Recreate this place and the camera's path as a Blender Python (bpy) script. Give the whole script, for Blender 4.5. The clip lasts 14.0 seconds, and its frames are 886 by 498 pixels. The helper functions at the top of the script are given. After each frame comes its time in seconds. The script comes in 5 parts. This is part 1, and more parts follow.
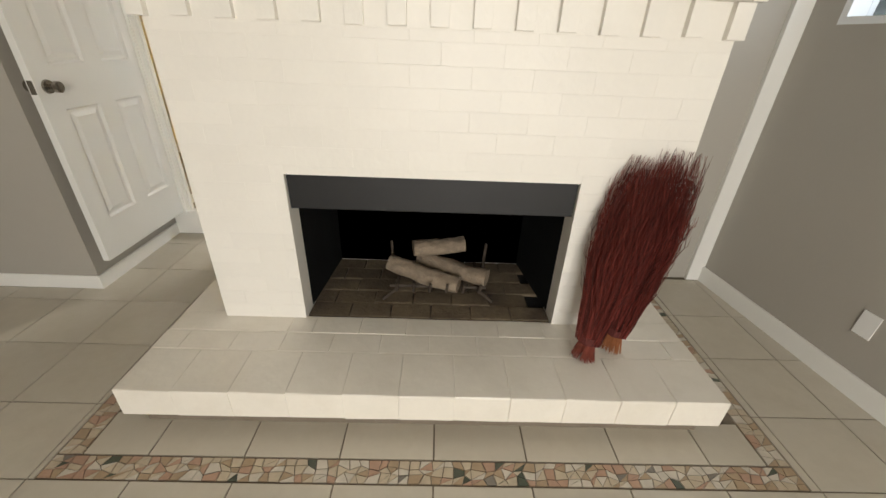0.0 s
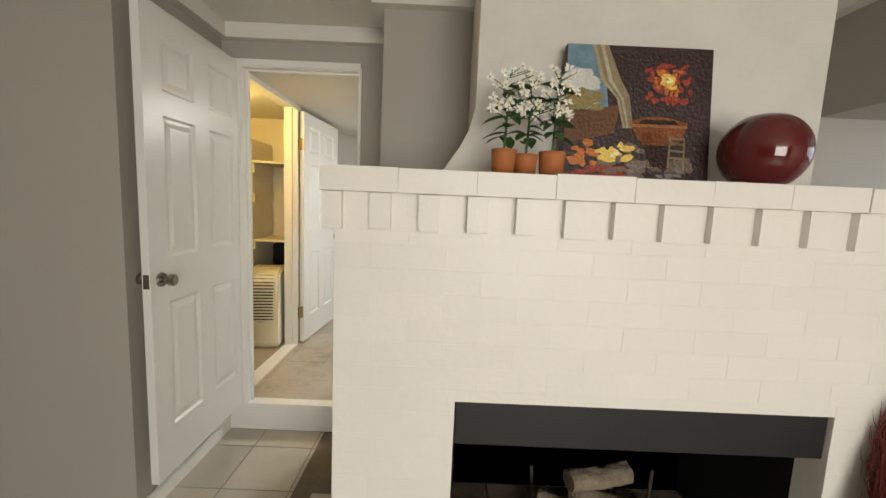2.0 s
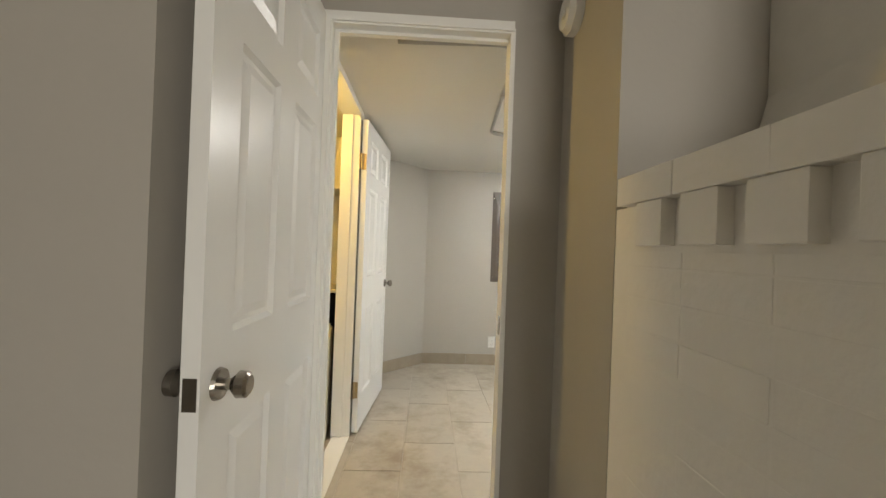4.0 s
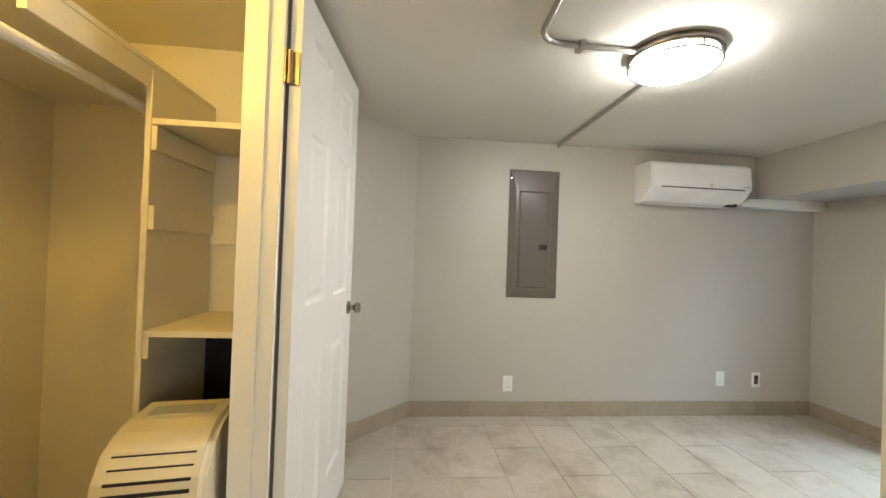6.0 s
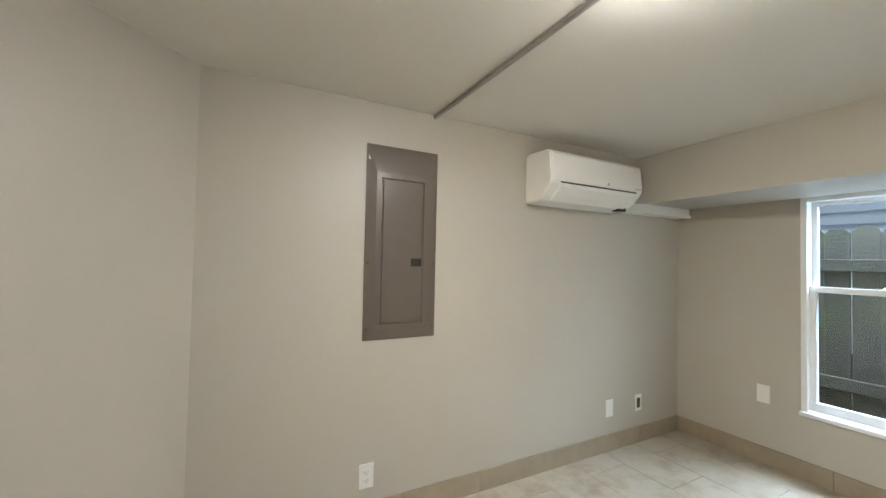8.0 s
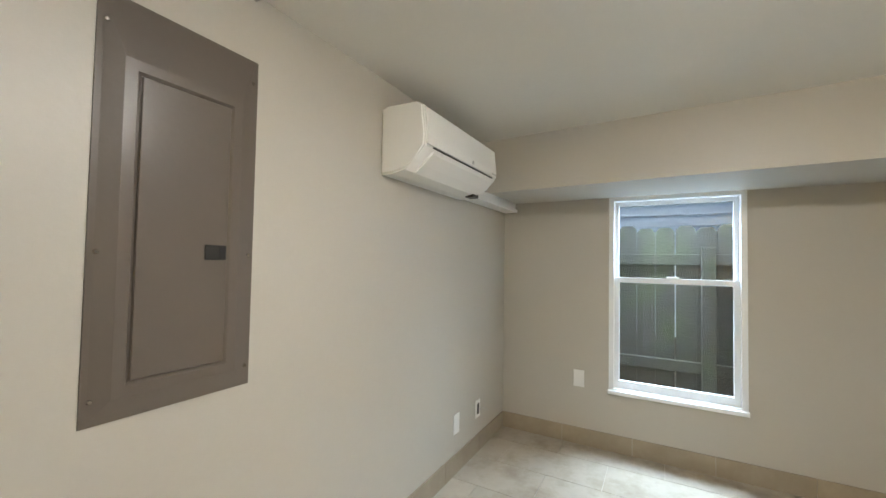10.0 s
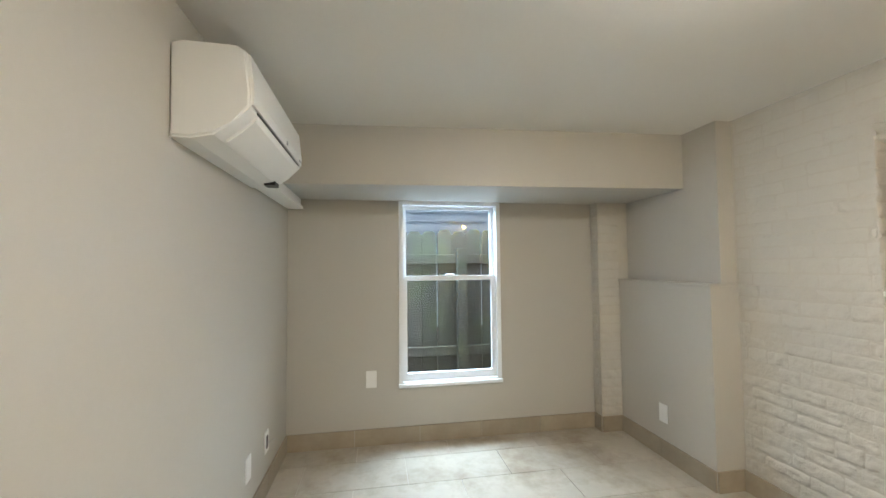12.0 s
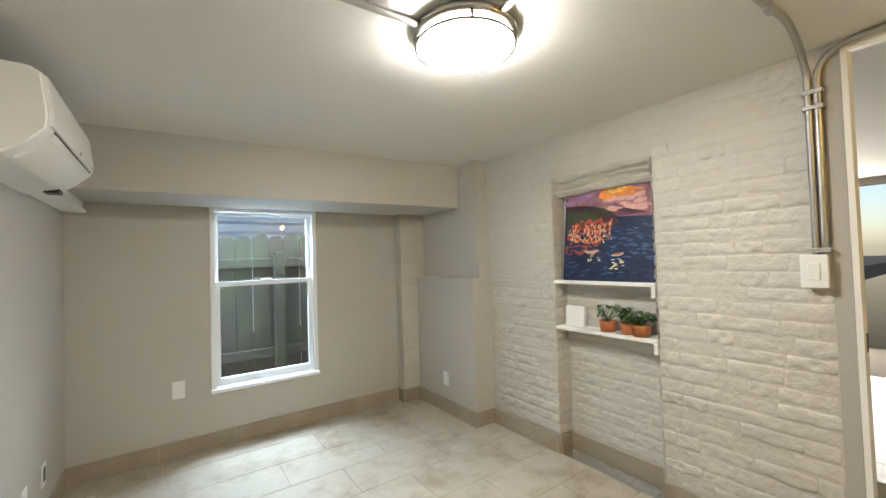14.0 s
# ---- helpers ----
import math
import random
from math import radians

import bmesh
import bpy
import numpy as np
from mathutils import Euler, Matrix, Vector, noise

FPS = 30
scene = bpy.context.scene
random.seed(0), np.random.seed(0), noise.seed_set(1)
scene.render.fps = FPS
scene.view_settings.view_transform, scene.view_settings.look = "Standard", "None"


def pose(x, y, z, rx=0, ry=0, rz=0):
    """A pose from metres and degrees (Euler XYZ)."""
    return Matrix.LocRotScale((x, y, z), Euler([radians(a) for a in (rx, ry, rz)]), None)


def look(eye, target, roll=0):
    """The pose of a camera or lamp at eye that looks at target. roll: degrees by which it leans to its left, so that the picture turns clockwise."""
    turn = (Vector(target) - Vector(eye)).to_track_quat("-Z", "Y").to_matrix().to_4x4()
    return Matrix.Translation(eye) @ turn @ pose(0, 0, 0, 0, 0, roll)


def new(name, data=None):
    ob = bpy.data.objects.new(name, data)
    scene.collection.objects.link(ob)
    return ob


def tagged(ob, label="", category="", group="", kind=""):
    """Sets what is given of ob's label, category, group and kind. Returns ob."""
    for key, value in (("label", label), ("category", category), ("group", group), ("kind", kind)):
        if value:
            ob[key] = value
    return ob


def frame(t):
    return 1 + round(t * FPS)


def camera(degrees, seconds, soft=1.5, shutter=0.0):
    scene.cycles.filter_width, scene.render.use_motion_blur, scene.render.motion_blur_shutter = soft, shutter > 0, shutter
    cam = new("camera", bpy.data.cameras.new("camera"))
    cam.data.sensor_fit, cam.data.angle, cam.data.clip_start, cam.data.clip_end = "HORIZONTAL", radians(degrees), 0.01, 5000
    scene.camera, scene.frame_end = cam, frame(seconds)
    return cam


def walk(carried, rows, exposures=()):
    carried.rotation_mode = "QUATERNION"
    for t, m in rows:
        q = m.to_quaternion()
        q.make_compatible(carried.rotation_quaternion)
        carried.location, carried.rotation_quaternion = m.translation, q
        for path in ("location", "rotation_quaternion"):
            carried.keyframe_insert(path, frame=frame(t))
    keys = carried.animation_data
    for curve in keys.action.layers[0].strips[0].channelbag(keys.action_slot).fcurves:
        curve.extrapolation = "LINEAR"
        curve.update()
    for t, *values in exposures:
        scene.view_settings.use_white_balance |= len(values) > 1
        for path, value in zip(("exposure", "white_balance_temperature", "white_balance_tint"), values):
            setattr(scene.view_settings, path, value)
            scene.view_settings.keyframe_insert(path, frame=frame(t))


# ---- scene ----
cam = camera(97.7, 14.0)
PATH = [
    (0, (-0.023, 0.084, 1.346), (0.021, 1.843, 0.394), 2.4),
    (0.5, (-0.13, 0.141, 1.418), (-0.104, 1.982, 0.635), 2.6),
    (1, (-0.268, 0.193, 1.457), (-0.245, 2.111, 0.889), 2.6),
    (1.5, (-0.444, 0.294, 1.451), (-0.424, 2.255, 1.061), 2.5),
    (2, (-0.659, 0.416, 1.458), (-0.651, 2.402, 1.226), 2.5),
    (2.5, (-0.949, 0.535, 1.454), (-0.94, 2.533, 1.356), 2.5),
    (3, (-1.189, 0.736, 1.416), (-1.157, 2.736, 1.386), 2.4),
    (5.5, (-1.541, 2.224, 1.344), (-1.387, 4.218, 1.362), 2.1),
    (6, (-1.512, 2.536, 1.361), (-1.324, 4.527, 1.378), 2.1),
    (6.5, (-1.479, 2.83, 1.346), (-1.177, 4.807, 1.366), 1.9),
    (7, (-1.438, 3.167, 1.357), (-0.948, 5.106, 1.394), 1.7),
    (7.5, (-1.372, 3.339, 1.396), (-0.67, 5.211, 1.455), 1.3),
    (8, (-1.303, 3.542, 1.443), (-0.365, 5.308, 1.497), 1.2),
    (10.5, (-1.018, 4.424, 1.407), (0.85, 5.135, 1.48), 0.7),
    (11, (-0.94, 4.531, 1.405), (1.017, 4.939, 1.485), 0.3),
    (11.5, (-0.955, 4.657, 1.397), (1.043, 4.706, 1.484), 0.0),
    (12, (-1.021, 4.757, 1.399), (0.949, 4.423, 1.485), -0.5),
    (12.5, (-1.125, 4.778, 1.4), (0.776, 4.161, 1.486), -1.0),
    (13, (-1.235, 4.808, 1.415), (0.59, 3.993, 1.49), -1.3),
    (13.5, (-1.352, 4.817, 1.417), (0.392, 3.84, 1.49), -1.5),
    (14, (-1.458, 4.826, 1.439), (0.18, 3.68, 1.494), -1.8),
]
walk(cam, [(t, look(e, g, r)) for t, e, g, r in PATH],
     exposures=((0, 0.20), (0.7, 0.12), (1.5, 0.02), (2.2, 0.0), (9, 0.0), (11, 0.06), (14, 0.03)))  # walk

# ---- world and light ----
ZB = 0.165      # floor of the back room, one step up
CA = 2.40       # ceiling of the fireplace room
CB = 2.205      # ceiling of the back room
XE = 1.75       # east wall of the back room
YN = 5.36       # north wall of the back room
YS = 2.78       # painted brick wall
XW = -1.90      # closet wall
DW0, DW1 = 2.712, 2.776    # faces of the doorway wall

world = bpy.data.worlds.new("sky")
scene.world = world
world.use_nodes = True
wn = world.node_tree.nodes
sky = wn.new("ShaderNodeTexSky")
sky.sky_type = 'NISHITA'
sky.sun_disc = False
sky.sun_elevation, sky.sun_rotation = radians(50), radians(120)
wn["Background"].inputs["Strength"].default_value = 0.15
world.node_tree.links.new(sky.outputs[0], wn["Background"].inputs["Color"])

sun = new("sun", bpy.data.lights.new("sun", 'SUN'))
sun.data.energy, sun.data.angle, sun.data.color = 2.2, radians(15), (1, 0.96, 0.9)
sun.matrix_world = look((0, 0, 10), (3, -4, 0))


def area_light(name, eye, target, w, h, power, colour):
    lamp = new(name, bpy.data.lights.new(name, 'AREA'))
    lamp.data.shape, lamp.data.size, lamp.data.size_y = 'RECTANGLE', w, h
    lamp.data.energy, lamp.data.color = power, colour
    lamp.matrix_world = look(eye, target)
    return lamp


area_light("daylight_back_window", (XE + 0.62, 4.19, 2.35), (0.55, 4.19, 0.2), 1.0, 0.7, 185, (0.60, 0.80, 1.0))
# added fill lamp behind the camera; no door or glass is modelled there
area_light("fill_light_south", (0.45, -3.14, 1.25), (0.1, 0, 1.0), 2.2, 2.0, 118, (1.0, 0.95, 0.87))
area_light("daylight_side_window", (1.93, 1.57, 1.70), (0, 1.4, 1.2), 0.95, 0.38, 2, (0.85, 0.93, 1.0))


# ---- materials ----
def nodes_of(name):
    m = bpy.data.materials.new(name)
    m.use_nodes = True
    nt = m.node_tree
    return m, nt, nt.nodes["Principled BSDF"]


def mat(name, colour, rough=0.6, metal=0.0, vary=0.06, scale=3.0, grain=60.0, bump=0.05, per_object=0.0, stain=None, stain_amount=0.0, stain_scale=4.0, bump_scale=None, coat=0.0):
    """A surface with variation at two scales, a fine relief and optional stains."""
    m, nt, bsdf = nodes_of(name)
    n, link = nt.nodes, nt.links.new
    tc = n.new("ShaderNodeTexCoord")
    big = n.new("ShaderNodeTexNoise")
    big.inputs["Scale"].default_value, big.inputs["Detail"].default_value = scale, 5
    fine = n.new("ShaderNodeTexNoise")
    fine.inputs["Scale"].default_value, fine.inputs["Detail"].default_value = grain, 4
    geo = n.new("ShaderNodeNewGeometry")
    for t in (big, fine):
        link(geo.outputs["Position"], t.inputs["Vector"])
    both = n.new("ShaderNodeMath")
    both.operation = 'MULTIPLY_ADD'
    link(fine.outputs["Fac"], both.inputs[0])
    both.inputs[1].default_value = 0.4
    link(big.outputs["Fac"], both.inputs[2])
    value = n.new("ShaderNodeMapRange")
    value.inputs["From Min"].default_value, value.inputs["From Max"].default_value = 0.35, 1.05
    value.inputs["To Min"].default_value, value.inputs["To Max"].default_value = 1 - vary, 1 + vary
    link(both.outputs[0], value.inputs["Value"])
    hsv = n.new("ShaderNodeHueSaturation")
    hsv.inputs["Color"].default_value = (*colour, 1)
    link(value.outputs[0], hsv.inputs["Value"])
    out = hsv.outputs["Color"]
    if per_object:
        info = n.new("ShaderNodeObjectInfo")
        r = n.new("ShaderNodeMapRange")
        r.inputs["To Min"].default_value, r.inputs["To Max"].default_value = 1 - per_object, 1 + per_object
        link(info.outputs["Random"], r.inputs["Value"])
        mul = n.new("ShaderNodeMath")
        mul.operation = 'MULTIPLY'
        link(value.outputs[0], mul.inputs[0]), link(r.outputs[0], mul.inputs[1])
        link(mul.outputs[0], hsv.inputs["Value"])
    if stain:
        s = n.new("ShaderNodeTexNoise")
        s.inputs["Scale"].default_value, s.inputs["Detail"].default_value, s.inputs["Roughness"].default_value = stain_scale, 8, 0.65
        link(geo.outputs["Position"], s.inputs["Vector"])
        r = n.new("ShaderNodeMapRange")
        r.inputs["From Min"].default_value, r.inputs["From Max"].default_value = 0.45, 0.68
        r.inputs["To Max"].default_value = stain_amount
        link(s.outputs["Fac"], r.inputs["Value"])
        mix = n.new("ShaderNodeMix")
        mix.data_type = 'RGBA'
        link(r.outputs[0], mix.inputs[0]), link(out, mix.inputs[6])
        mix.inputs[7].default_value = (*stain, 1)
        out = mix.outputs[2]
    link(out, bsdf.inputs["Base Color"])
    bsdf.inputs["Roughness"].default_value, bsdf.inputs["Metallic"].default_value = rough, metal
    bsdf.inputs["Coat Weight"].default_value = coat
    if bump:
        relief = n.new("ShaderNodeTexNoise")
        relief.inputs["Scale"].default_value, relief.inputs["Detail"].default_value = bump_scale or grain, 6
        link(geo.outputs["Position"], relief.inputs["Vector"])
        b = n.new("ShaderNodeBump")
        b.inputs["Strength"].default_value, b.inputs["Distance"].default_value = bump, 0.02
        link(relief.outputs["Fac"], b.inputs["Height"])
        link(b.outputs["Normal"], bsdf.inputs["Normal"])
    return m


def glow(name, colour, strength):
    m, nt, bsdf = nodes_of(name)
    bsdf.inputs["Base Color"].default_value = (*colour, 1)
    bsdf.inputs["Emission Color"].default_value = (*colour, 1)
    bsdf.inputs["Emission Strength"].default_value = strength
    return m


def glass(name):
    m, nt, bsdf = nodes_of(name)
    bsdf.inputs["Base Color"].default_value = (0.95, 0.98, 1, 1)
    bsdf.inputs["Roughness"].default_value = 0.0
    bsdf.inputs["IOR"].default_value = 1.45
    bsdf.inputs["Transmission Weight"].default_value = 1.0
    return m


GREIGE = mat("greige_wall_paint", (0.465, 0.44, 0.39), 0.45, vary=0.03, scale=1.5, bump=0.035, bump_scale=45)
# the same greige, about 14 percent darker, on the front room's walls
GREIGE_A = mat("greige_wall_paint_darker", (0.40, 0.375, 0.33), 0.5, vary=0.03, scale=1.5, bump=0.035, bump_scale=45)
CEIL = mat("ceiling_paint", (0.71, 0.69, 0.64), 0.7, vary=0.03, scale=1.2, bump=0.04, bump_scale=30)
WHITE = mat("white_semigloss_paint", (0.80, 0.79, 0.75), 0.35, vary=0.02, scale=4, bump=0.015)
DOORW = mat("white_door_paint", (0.78, 0.775, 0.745), 0.33, vary=0.02, scale=5, bump=0.012, bump_scale=90)
BRICKW = mat("white_painted_brick", (0.82, 0.79, 0.73), 0.42, vary=0.03, scale=4, bump=0.12, bump_scale=28, per_object=0.015)
HEARTHW = mat("white_painted_hearth", (0.80, 0.755, 0.67), 0.28, vary=0.04, scale=5, bump=0.12, bump_scale=24, per_object=0.02, stain=(0.62, 0.56, 0.46), stain_amount=0.22, stain_scale=7)
STACKW = mat("white_chimney_plaster", (0.70, 0.675, 0.62), 0.6, vary=0.03, scale=3, bump=0.08, bump_scale=16, stain=(0.42, 0.40, 0.37), stain_amount=0.3, stain_scale=2.2)
BRICKG = mat("greige_painted_brick", (0.525, 0.495, 0.435), 0.40, vary=0.04, scale=5, bump=0.42, bump_scale=30, per_object=0.02)
ROUGHG = mat("greige_rough_mortar", (0.51, 0.475, 0.41), 0.45, vary=0.05, scale=8, bump=0.4, bump_scale=26)
TILEA = mat("beige_ceramic_floor_tile", (0.54, 0.495, 0.41), 0.3, vary=0.06, scale=3, grain=30, bump=0.02, per_object=0.05, stain=(0.40, 0.35, 0.27), stain_amount=0.3, stain_scale=6)
GROUT = mat("dark_tan_grout", (0.19, 0.155, 0.115), 0.85, vary=0.12, scale=10, bump=0.2)
TILEB = mat("mottled_stone_look_tile", (0.45, 0.405, 0.33), 0.30, vary=0.12, scale=4, grain=22, bump=0.03, per_object=0.05, stain=(0.27, 0.215, 0.15), stain_amount=0.9, stain_scale=4.0)
TILEBB = mat("tan_stone_base_tile", (0.34, 0.285, 0.21), 0.4, vary=0.12, scale=6, grain=30, bump=0.03, per_object=0.05, stain=(0.27, 0.215, 0.15), stain_amount=0.55, stain_scale=5)
GROUTB = mat("pale_grout", (0.56, 0.52, 0.45), 0.85, vary=0.06, scale=10, bump=0.15)
SOOT = mat("black_painted_steel", (0.008, 0.008, 0.009), 0.5, vary=0.15, scale=6, bump=0.02)
# soot in the firebox; also the painted shade in the closet's lowest bay
SOOT_AND_SHADE = mat("firebox_soot_and_bay_shade", (0.007, 0.007, 0.008), 0.75, vary=0.3, scale=5, bump=0.1)
FIREBRICK = mat("ashy_firebrick", (0.155, 0.118, 0.075), 0.9, vary=0.3, scale=7, bump=0.3, per_object=0.2, stain=(0.06, 0.045, 0.035), stain_amount=0.75, stain_scale=6)
BARK = mat("grey_brown_log_bark", (0.25, 0.195, 0.14), 0.9, vary=0.3, scale=22, grain=120, bump=0.6, bump_scale=50)
CUTWOOD = mat("cut_log_end", (0.40, 0.32, 0.23), 0.85, vary=0.15, scale=30, bump=0.2)
IRON = mat("rusty_iron", (0.09, 0.07, 0.055), 0.7, 0.5, vary=0.25, scale=30, bump=0.2)
NICKEL = mat("satin_nickel", (0.33, 0.305, 0.27), 0.25, 1.0, vary=0.05, scale=20, bump=0.0)
BRASSY = mat("worn_bronze_hinge", (0.42, 0.33, 0.20), 0.38, 1.0, vary=0.12, scale=40, bump=0.02)
STEEL = mat("galvanised_conduit", (0.42, 0.41, 0.385), 0.4, 0.85, vary=0.12, scale=25, bump=0.03)
PANELM = mat("taupe_panel_enamel", (0.118, 0.098, 0.083), 0.30, 0.0, vary=0.05, scale=4, bump=0.02)
DARK = mat("dark_plastic", (0.02, 0.018, 0.016), 0.4, vary=0.1, bump=0.0)
PLASTIC = mat("white_plastic", (0.78, 0.775, 0.75), 0.3, vary=0.015, scale=4, bump=0.0)
PLASTICG = mat("grey_plastic", (0.45, 0.45, 0.44), 0.35, vary=0.03, bump=0.0)
VINYL = mat("white_vinyl", (0.80, 0.82, 0.83), 0.3, vary=0.02, bump=0.0)
CREAM = mat("cream_appliance_plastic", (0.72, 0.66, 0.50), 0.38, vary=0.03, scale=5, bump=0.01)
CLOSET = mat("closet_cream_paint", (0.74, 0.69, 0.56), 0.55, vary=0.03, scale=3, bump=0.05, bump_scale=40)
OXBLOOD = mat("oxblood_glaze", (0.105, 0.008, 0.009), 0.08, vary=0.15, scale=8, bump=0.0, coat=0.6)
BROOM = mat("dark_red_dried_broom", (0.125, 0.022, 0.016), 0.75, vary=0.55, scale=30, grain=200, bump=0.0)
isl = BROOM.node_tree.nodes.new("ShaderNodeNewGeometry")
rng = BROOM.node_tree.nodes.new("ShaderNodeMapRange")
rng.inputs["To Min"].default_value, rng.inputs["To Max"].default_value = 0.35, 2.1
BROOM.node_tree.links.new(isl.outputs["Random Per Island"], rng.inputs["Value"])
BROOM.node_tree.links.new(rng.outputs[0], BROOM.node_tree.nodes["Hue/Saturation/Value"].inputs["Value"])
BROOMTIP = mat("tan_dried_stalk", (0.38, 0.15, 0.06), 0.8, vary=0.35, scale=60, bump=0.0)
TWINE = mat("red_twine", (0.10, 0.018, 0.014), 0.8, vary=0.3, scale=80, bump=0.2)
TERRA = mat("orange_terracotta", (0.44, 0.15, 0.045), 0.65, vary=0.10, scale=14, bump=0.05)
LEAF = mat("green_leaf", (0.045, 0.11, 0.03), 0.45, vary=0.35, scale=25, bump=0.0)
PETAL = mat("white_petal", (0.78, 0.76, 0.68), 0.55, vary=0.06, scale=30, bump=0.0)
POLLEN = mat("yellow_flower_centre", (0.55, 0.42, 0.05), 0.6, vary=0.1, bump=0.0)
FENCE = mat("weathered_fence_board", (0.036, 0.033, 0.026), 0.9, vary=0.35, scale=5, grain=60, bump=0.3, per_object=0.25, stain=(0.05, 0.065, 0.02), stain_amount=0.7, stain_scale=2.2)
SIDING = mat("pale_house_siding", (0.66, 0.72, 0.78), 0.6, vary=0.04, scale=2, bump=0.02)
SOIL = mat("damp_soil", (0.06, 0.048, 0.035), 0.95, vary=0.4, scale=4, bump=0.5)
GLASS = glass("window_glass")
DIFFUSER = glow("lit_opal_glass", (1.0, 0.975, 0.925), 122.0)
BULB = glow("lit_warm_bulb", (1.0, 0.64, 0.13), 360.0)


# ---- mesh helpers ----
def box(bm, x0, x1, y0, y1, z0, z1):
    r = bmesh.ops.create_cube(bm, size=1)
    for v in r["verts"]:
        v.co = Vector(((x0 + x1) / 2 + v.co.x * (x1 - x0), (y0 + y1) / 2 + v.co.y * (y1 - y0), (z0 + z1) / 2 + v.co.z * (z1 - z0)))
    return r["verts"]


def cyl(bm, a, b, r0, r1=None, seg=16, caps=True):
    a, b = Vector(a), Vector(b)
    r = bmesh.ops.create_cone(bm, cap_ends=caps, segments=seg, radius1=r0, radius2=r0 if r1 is None else r1, depth=(b - a).length)
    m = Matrix.Translation((a + b) / 2) @ (b - a).to_track_quat("Z", "Y").to_matrix().to_4x4()
    bmesh.ops.transform(bm, matrix=m, verts=r["verts"])
    return r["verts"]


def lathe(bm, profile, centre, seg=32):
    rings = []
    for r, z in profile:
        rings.append([bm.verts.new((centre[0] + r * math.cos(2 * math.pi * k / seg), centre[1] + r * math.sin(2 * math.pi * k / seg), centre[2] + z)) for k in range(seg)])
    for p, q in zip(rings, rings[1:]):
        for k in range(seg):
            bm.faces.new((p[k], p[(k + 1) % seg], q[(k + 1) % seg], q[k]))
    bm.faces.new(rings[0][::-1])
    bm.faces.new(rings[-1])


def bevel(bm, w, seg=2):
    bmesh.ops.bevel(bm, geom=bm.edges[:], offset=w, segments=seg, affect='EDGES', profile=0.5)


def mesh_of(name, bm, material, smooth=False):
    me = bpy.data.meshes.new(name)
    bmesh.ops.recalc_face_normals(bm, faces=bm.faces[:])
    bm.to_mesh(me)
    bm.free()
    me.materials.append(material)
    if smooth:
        me.polygons.foreach_set("use_smooth", [True] * len(me.polygons))
    return me


def part(name, bm, material, parent, label="", smooth=False):
    ob = new(name, mesh_of(name, bm, material, smooth))
    ob.parent = parent
    if label:
        tagged(ob, label)
    return ob


def thing(name, label, category, group="", kind="", at=None):
    ob = new(name)
    ob.empty_display_size = 0.05
    if at:
        ob.matrix_basis = at
    return tagged(ob, label, category, group, kind)


def structure(name, bm, material, label, category):
    return tagged(new(name, mesh_of(name, bm, material)), label, category, "", "structure")


def slab(name, dims, material, label, category):
    bm = bmesh.new()
    box(bm, *dims)
    return structure(name, bm, material, label, category)


def boxes(name, list_of_dims, material, label, category):
    bm = bmesh.new()
    for d in list_of_dims:
        box(bm, *d)
    return structure(name, bm, material, label, category)


def bpart(name, dims, material, parent, w=0.0, label="", seg=2):
    bm = bmesh.new()
    box(bm, *dims)
    if w:
        bevel(bm, w, seg)
    return part(name, bm, material, parent, label)


# ---- front room: structure ----
floor_a = slab("floor_front_room", (-4.3, 2.9, -3.3, 2.704, -0.12, -0.006), GROUT, "tan grout bed under the beige floor tiles", "floor")
ceiling_a = slab("ceiling_front_room", (-4.3, 2.9, -3.3, 2.776, CA, CA + 0.1), CEIL, "plain off-white painted ceiling", "ceiling")
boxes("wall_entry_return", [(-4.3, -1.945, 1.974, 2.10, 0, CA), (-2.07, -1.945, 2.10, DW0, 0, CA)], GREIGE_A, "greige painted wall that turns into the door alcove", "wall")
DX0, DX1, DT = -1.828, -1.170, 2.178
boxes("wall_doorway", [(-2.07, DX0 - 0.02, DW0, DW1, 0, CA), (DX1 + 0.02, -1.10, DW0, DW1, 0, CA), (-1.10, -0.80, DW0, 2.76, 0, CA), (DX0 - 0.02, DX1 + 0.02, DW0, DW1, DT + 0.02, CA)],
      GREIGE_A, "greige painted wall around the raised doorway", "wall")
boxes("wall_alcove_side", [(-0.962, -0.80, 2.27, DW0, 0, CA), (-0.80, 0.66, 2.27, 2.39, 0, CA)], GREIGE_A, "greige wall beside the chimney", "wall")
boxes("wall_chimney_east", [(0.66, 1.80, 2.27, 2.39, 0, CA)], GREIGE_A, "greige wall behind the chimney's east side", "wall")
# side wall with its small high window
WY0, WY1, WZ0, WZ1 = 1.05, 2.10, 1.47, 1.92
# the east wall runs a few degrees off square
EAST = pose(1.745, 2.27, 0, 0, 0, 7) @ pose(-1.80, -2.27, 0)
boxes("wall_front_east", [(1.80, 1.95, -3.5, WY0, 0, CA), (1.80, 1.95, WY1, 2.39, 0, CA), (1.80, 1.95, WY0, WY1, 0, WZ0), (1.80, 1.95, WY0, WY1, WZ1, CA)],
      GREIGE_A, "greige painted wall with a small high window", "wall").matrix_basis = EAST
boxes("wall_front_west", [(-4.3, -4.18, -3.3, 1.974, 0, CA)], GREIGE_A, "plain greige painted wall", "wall")
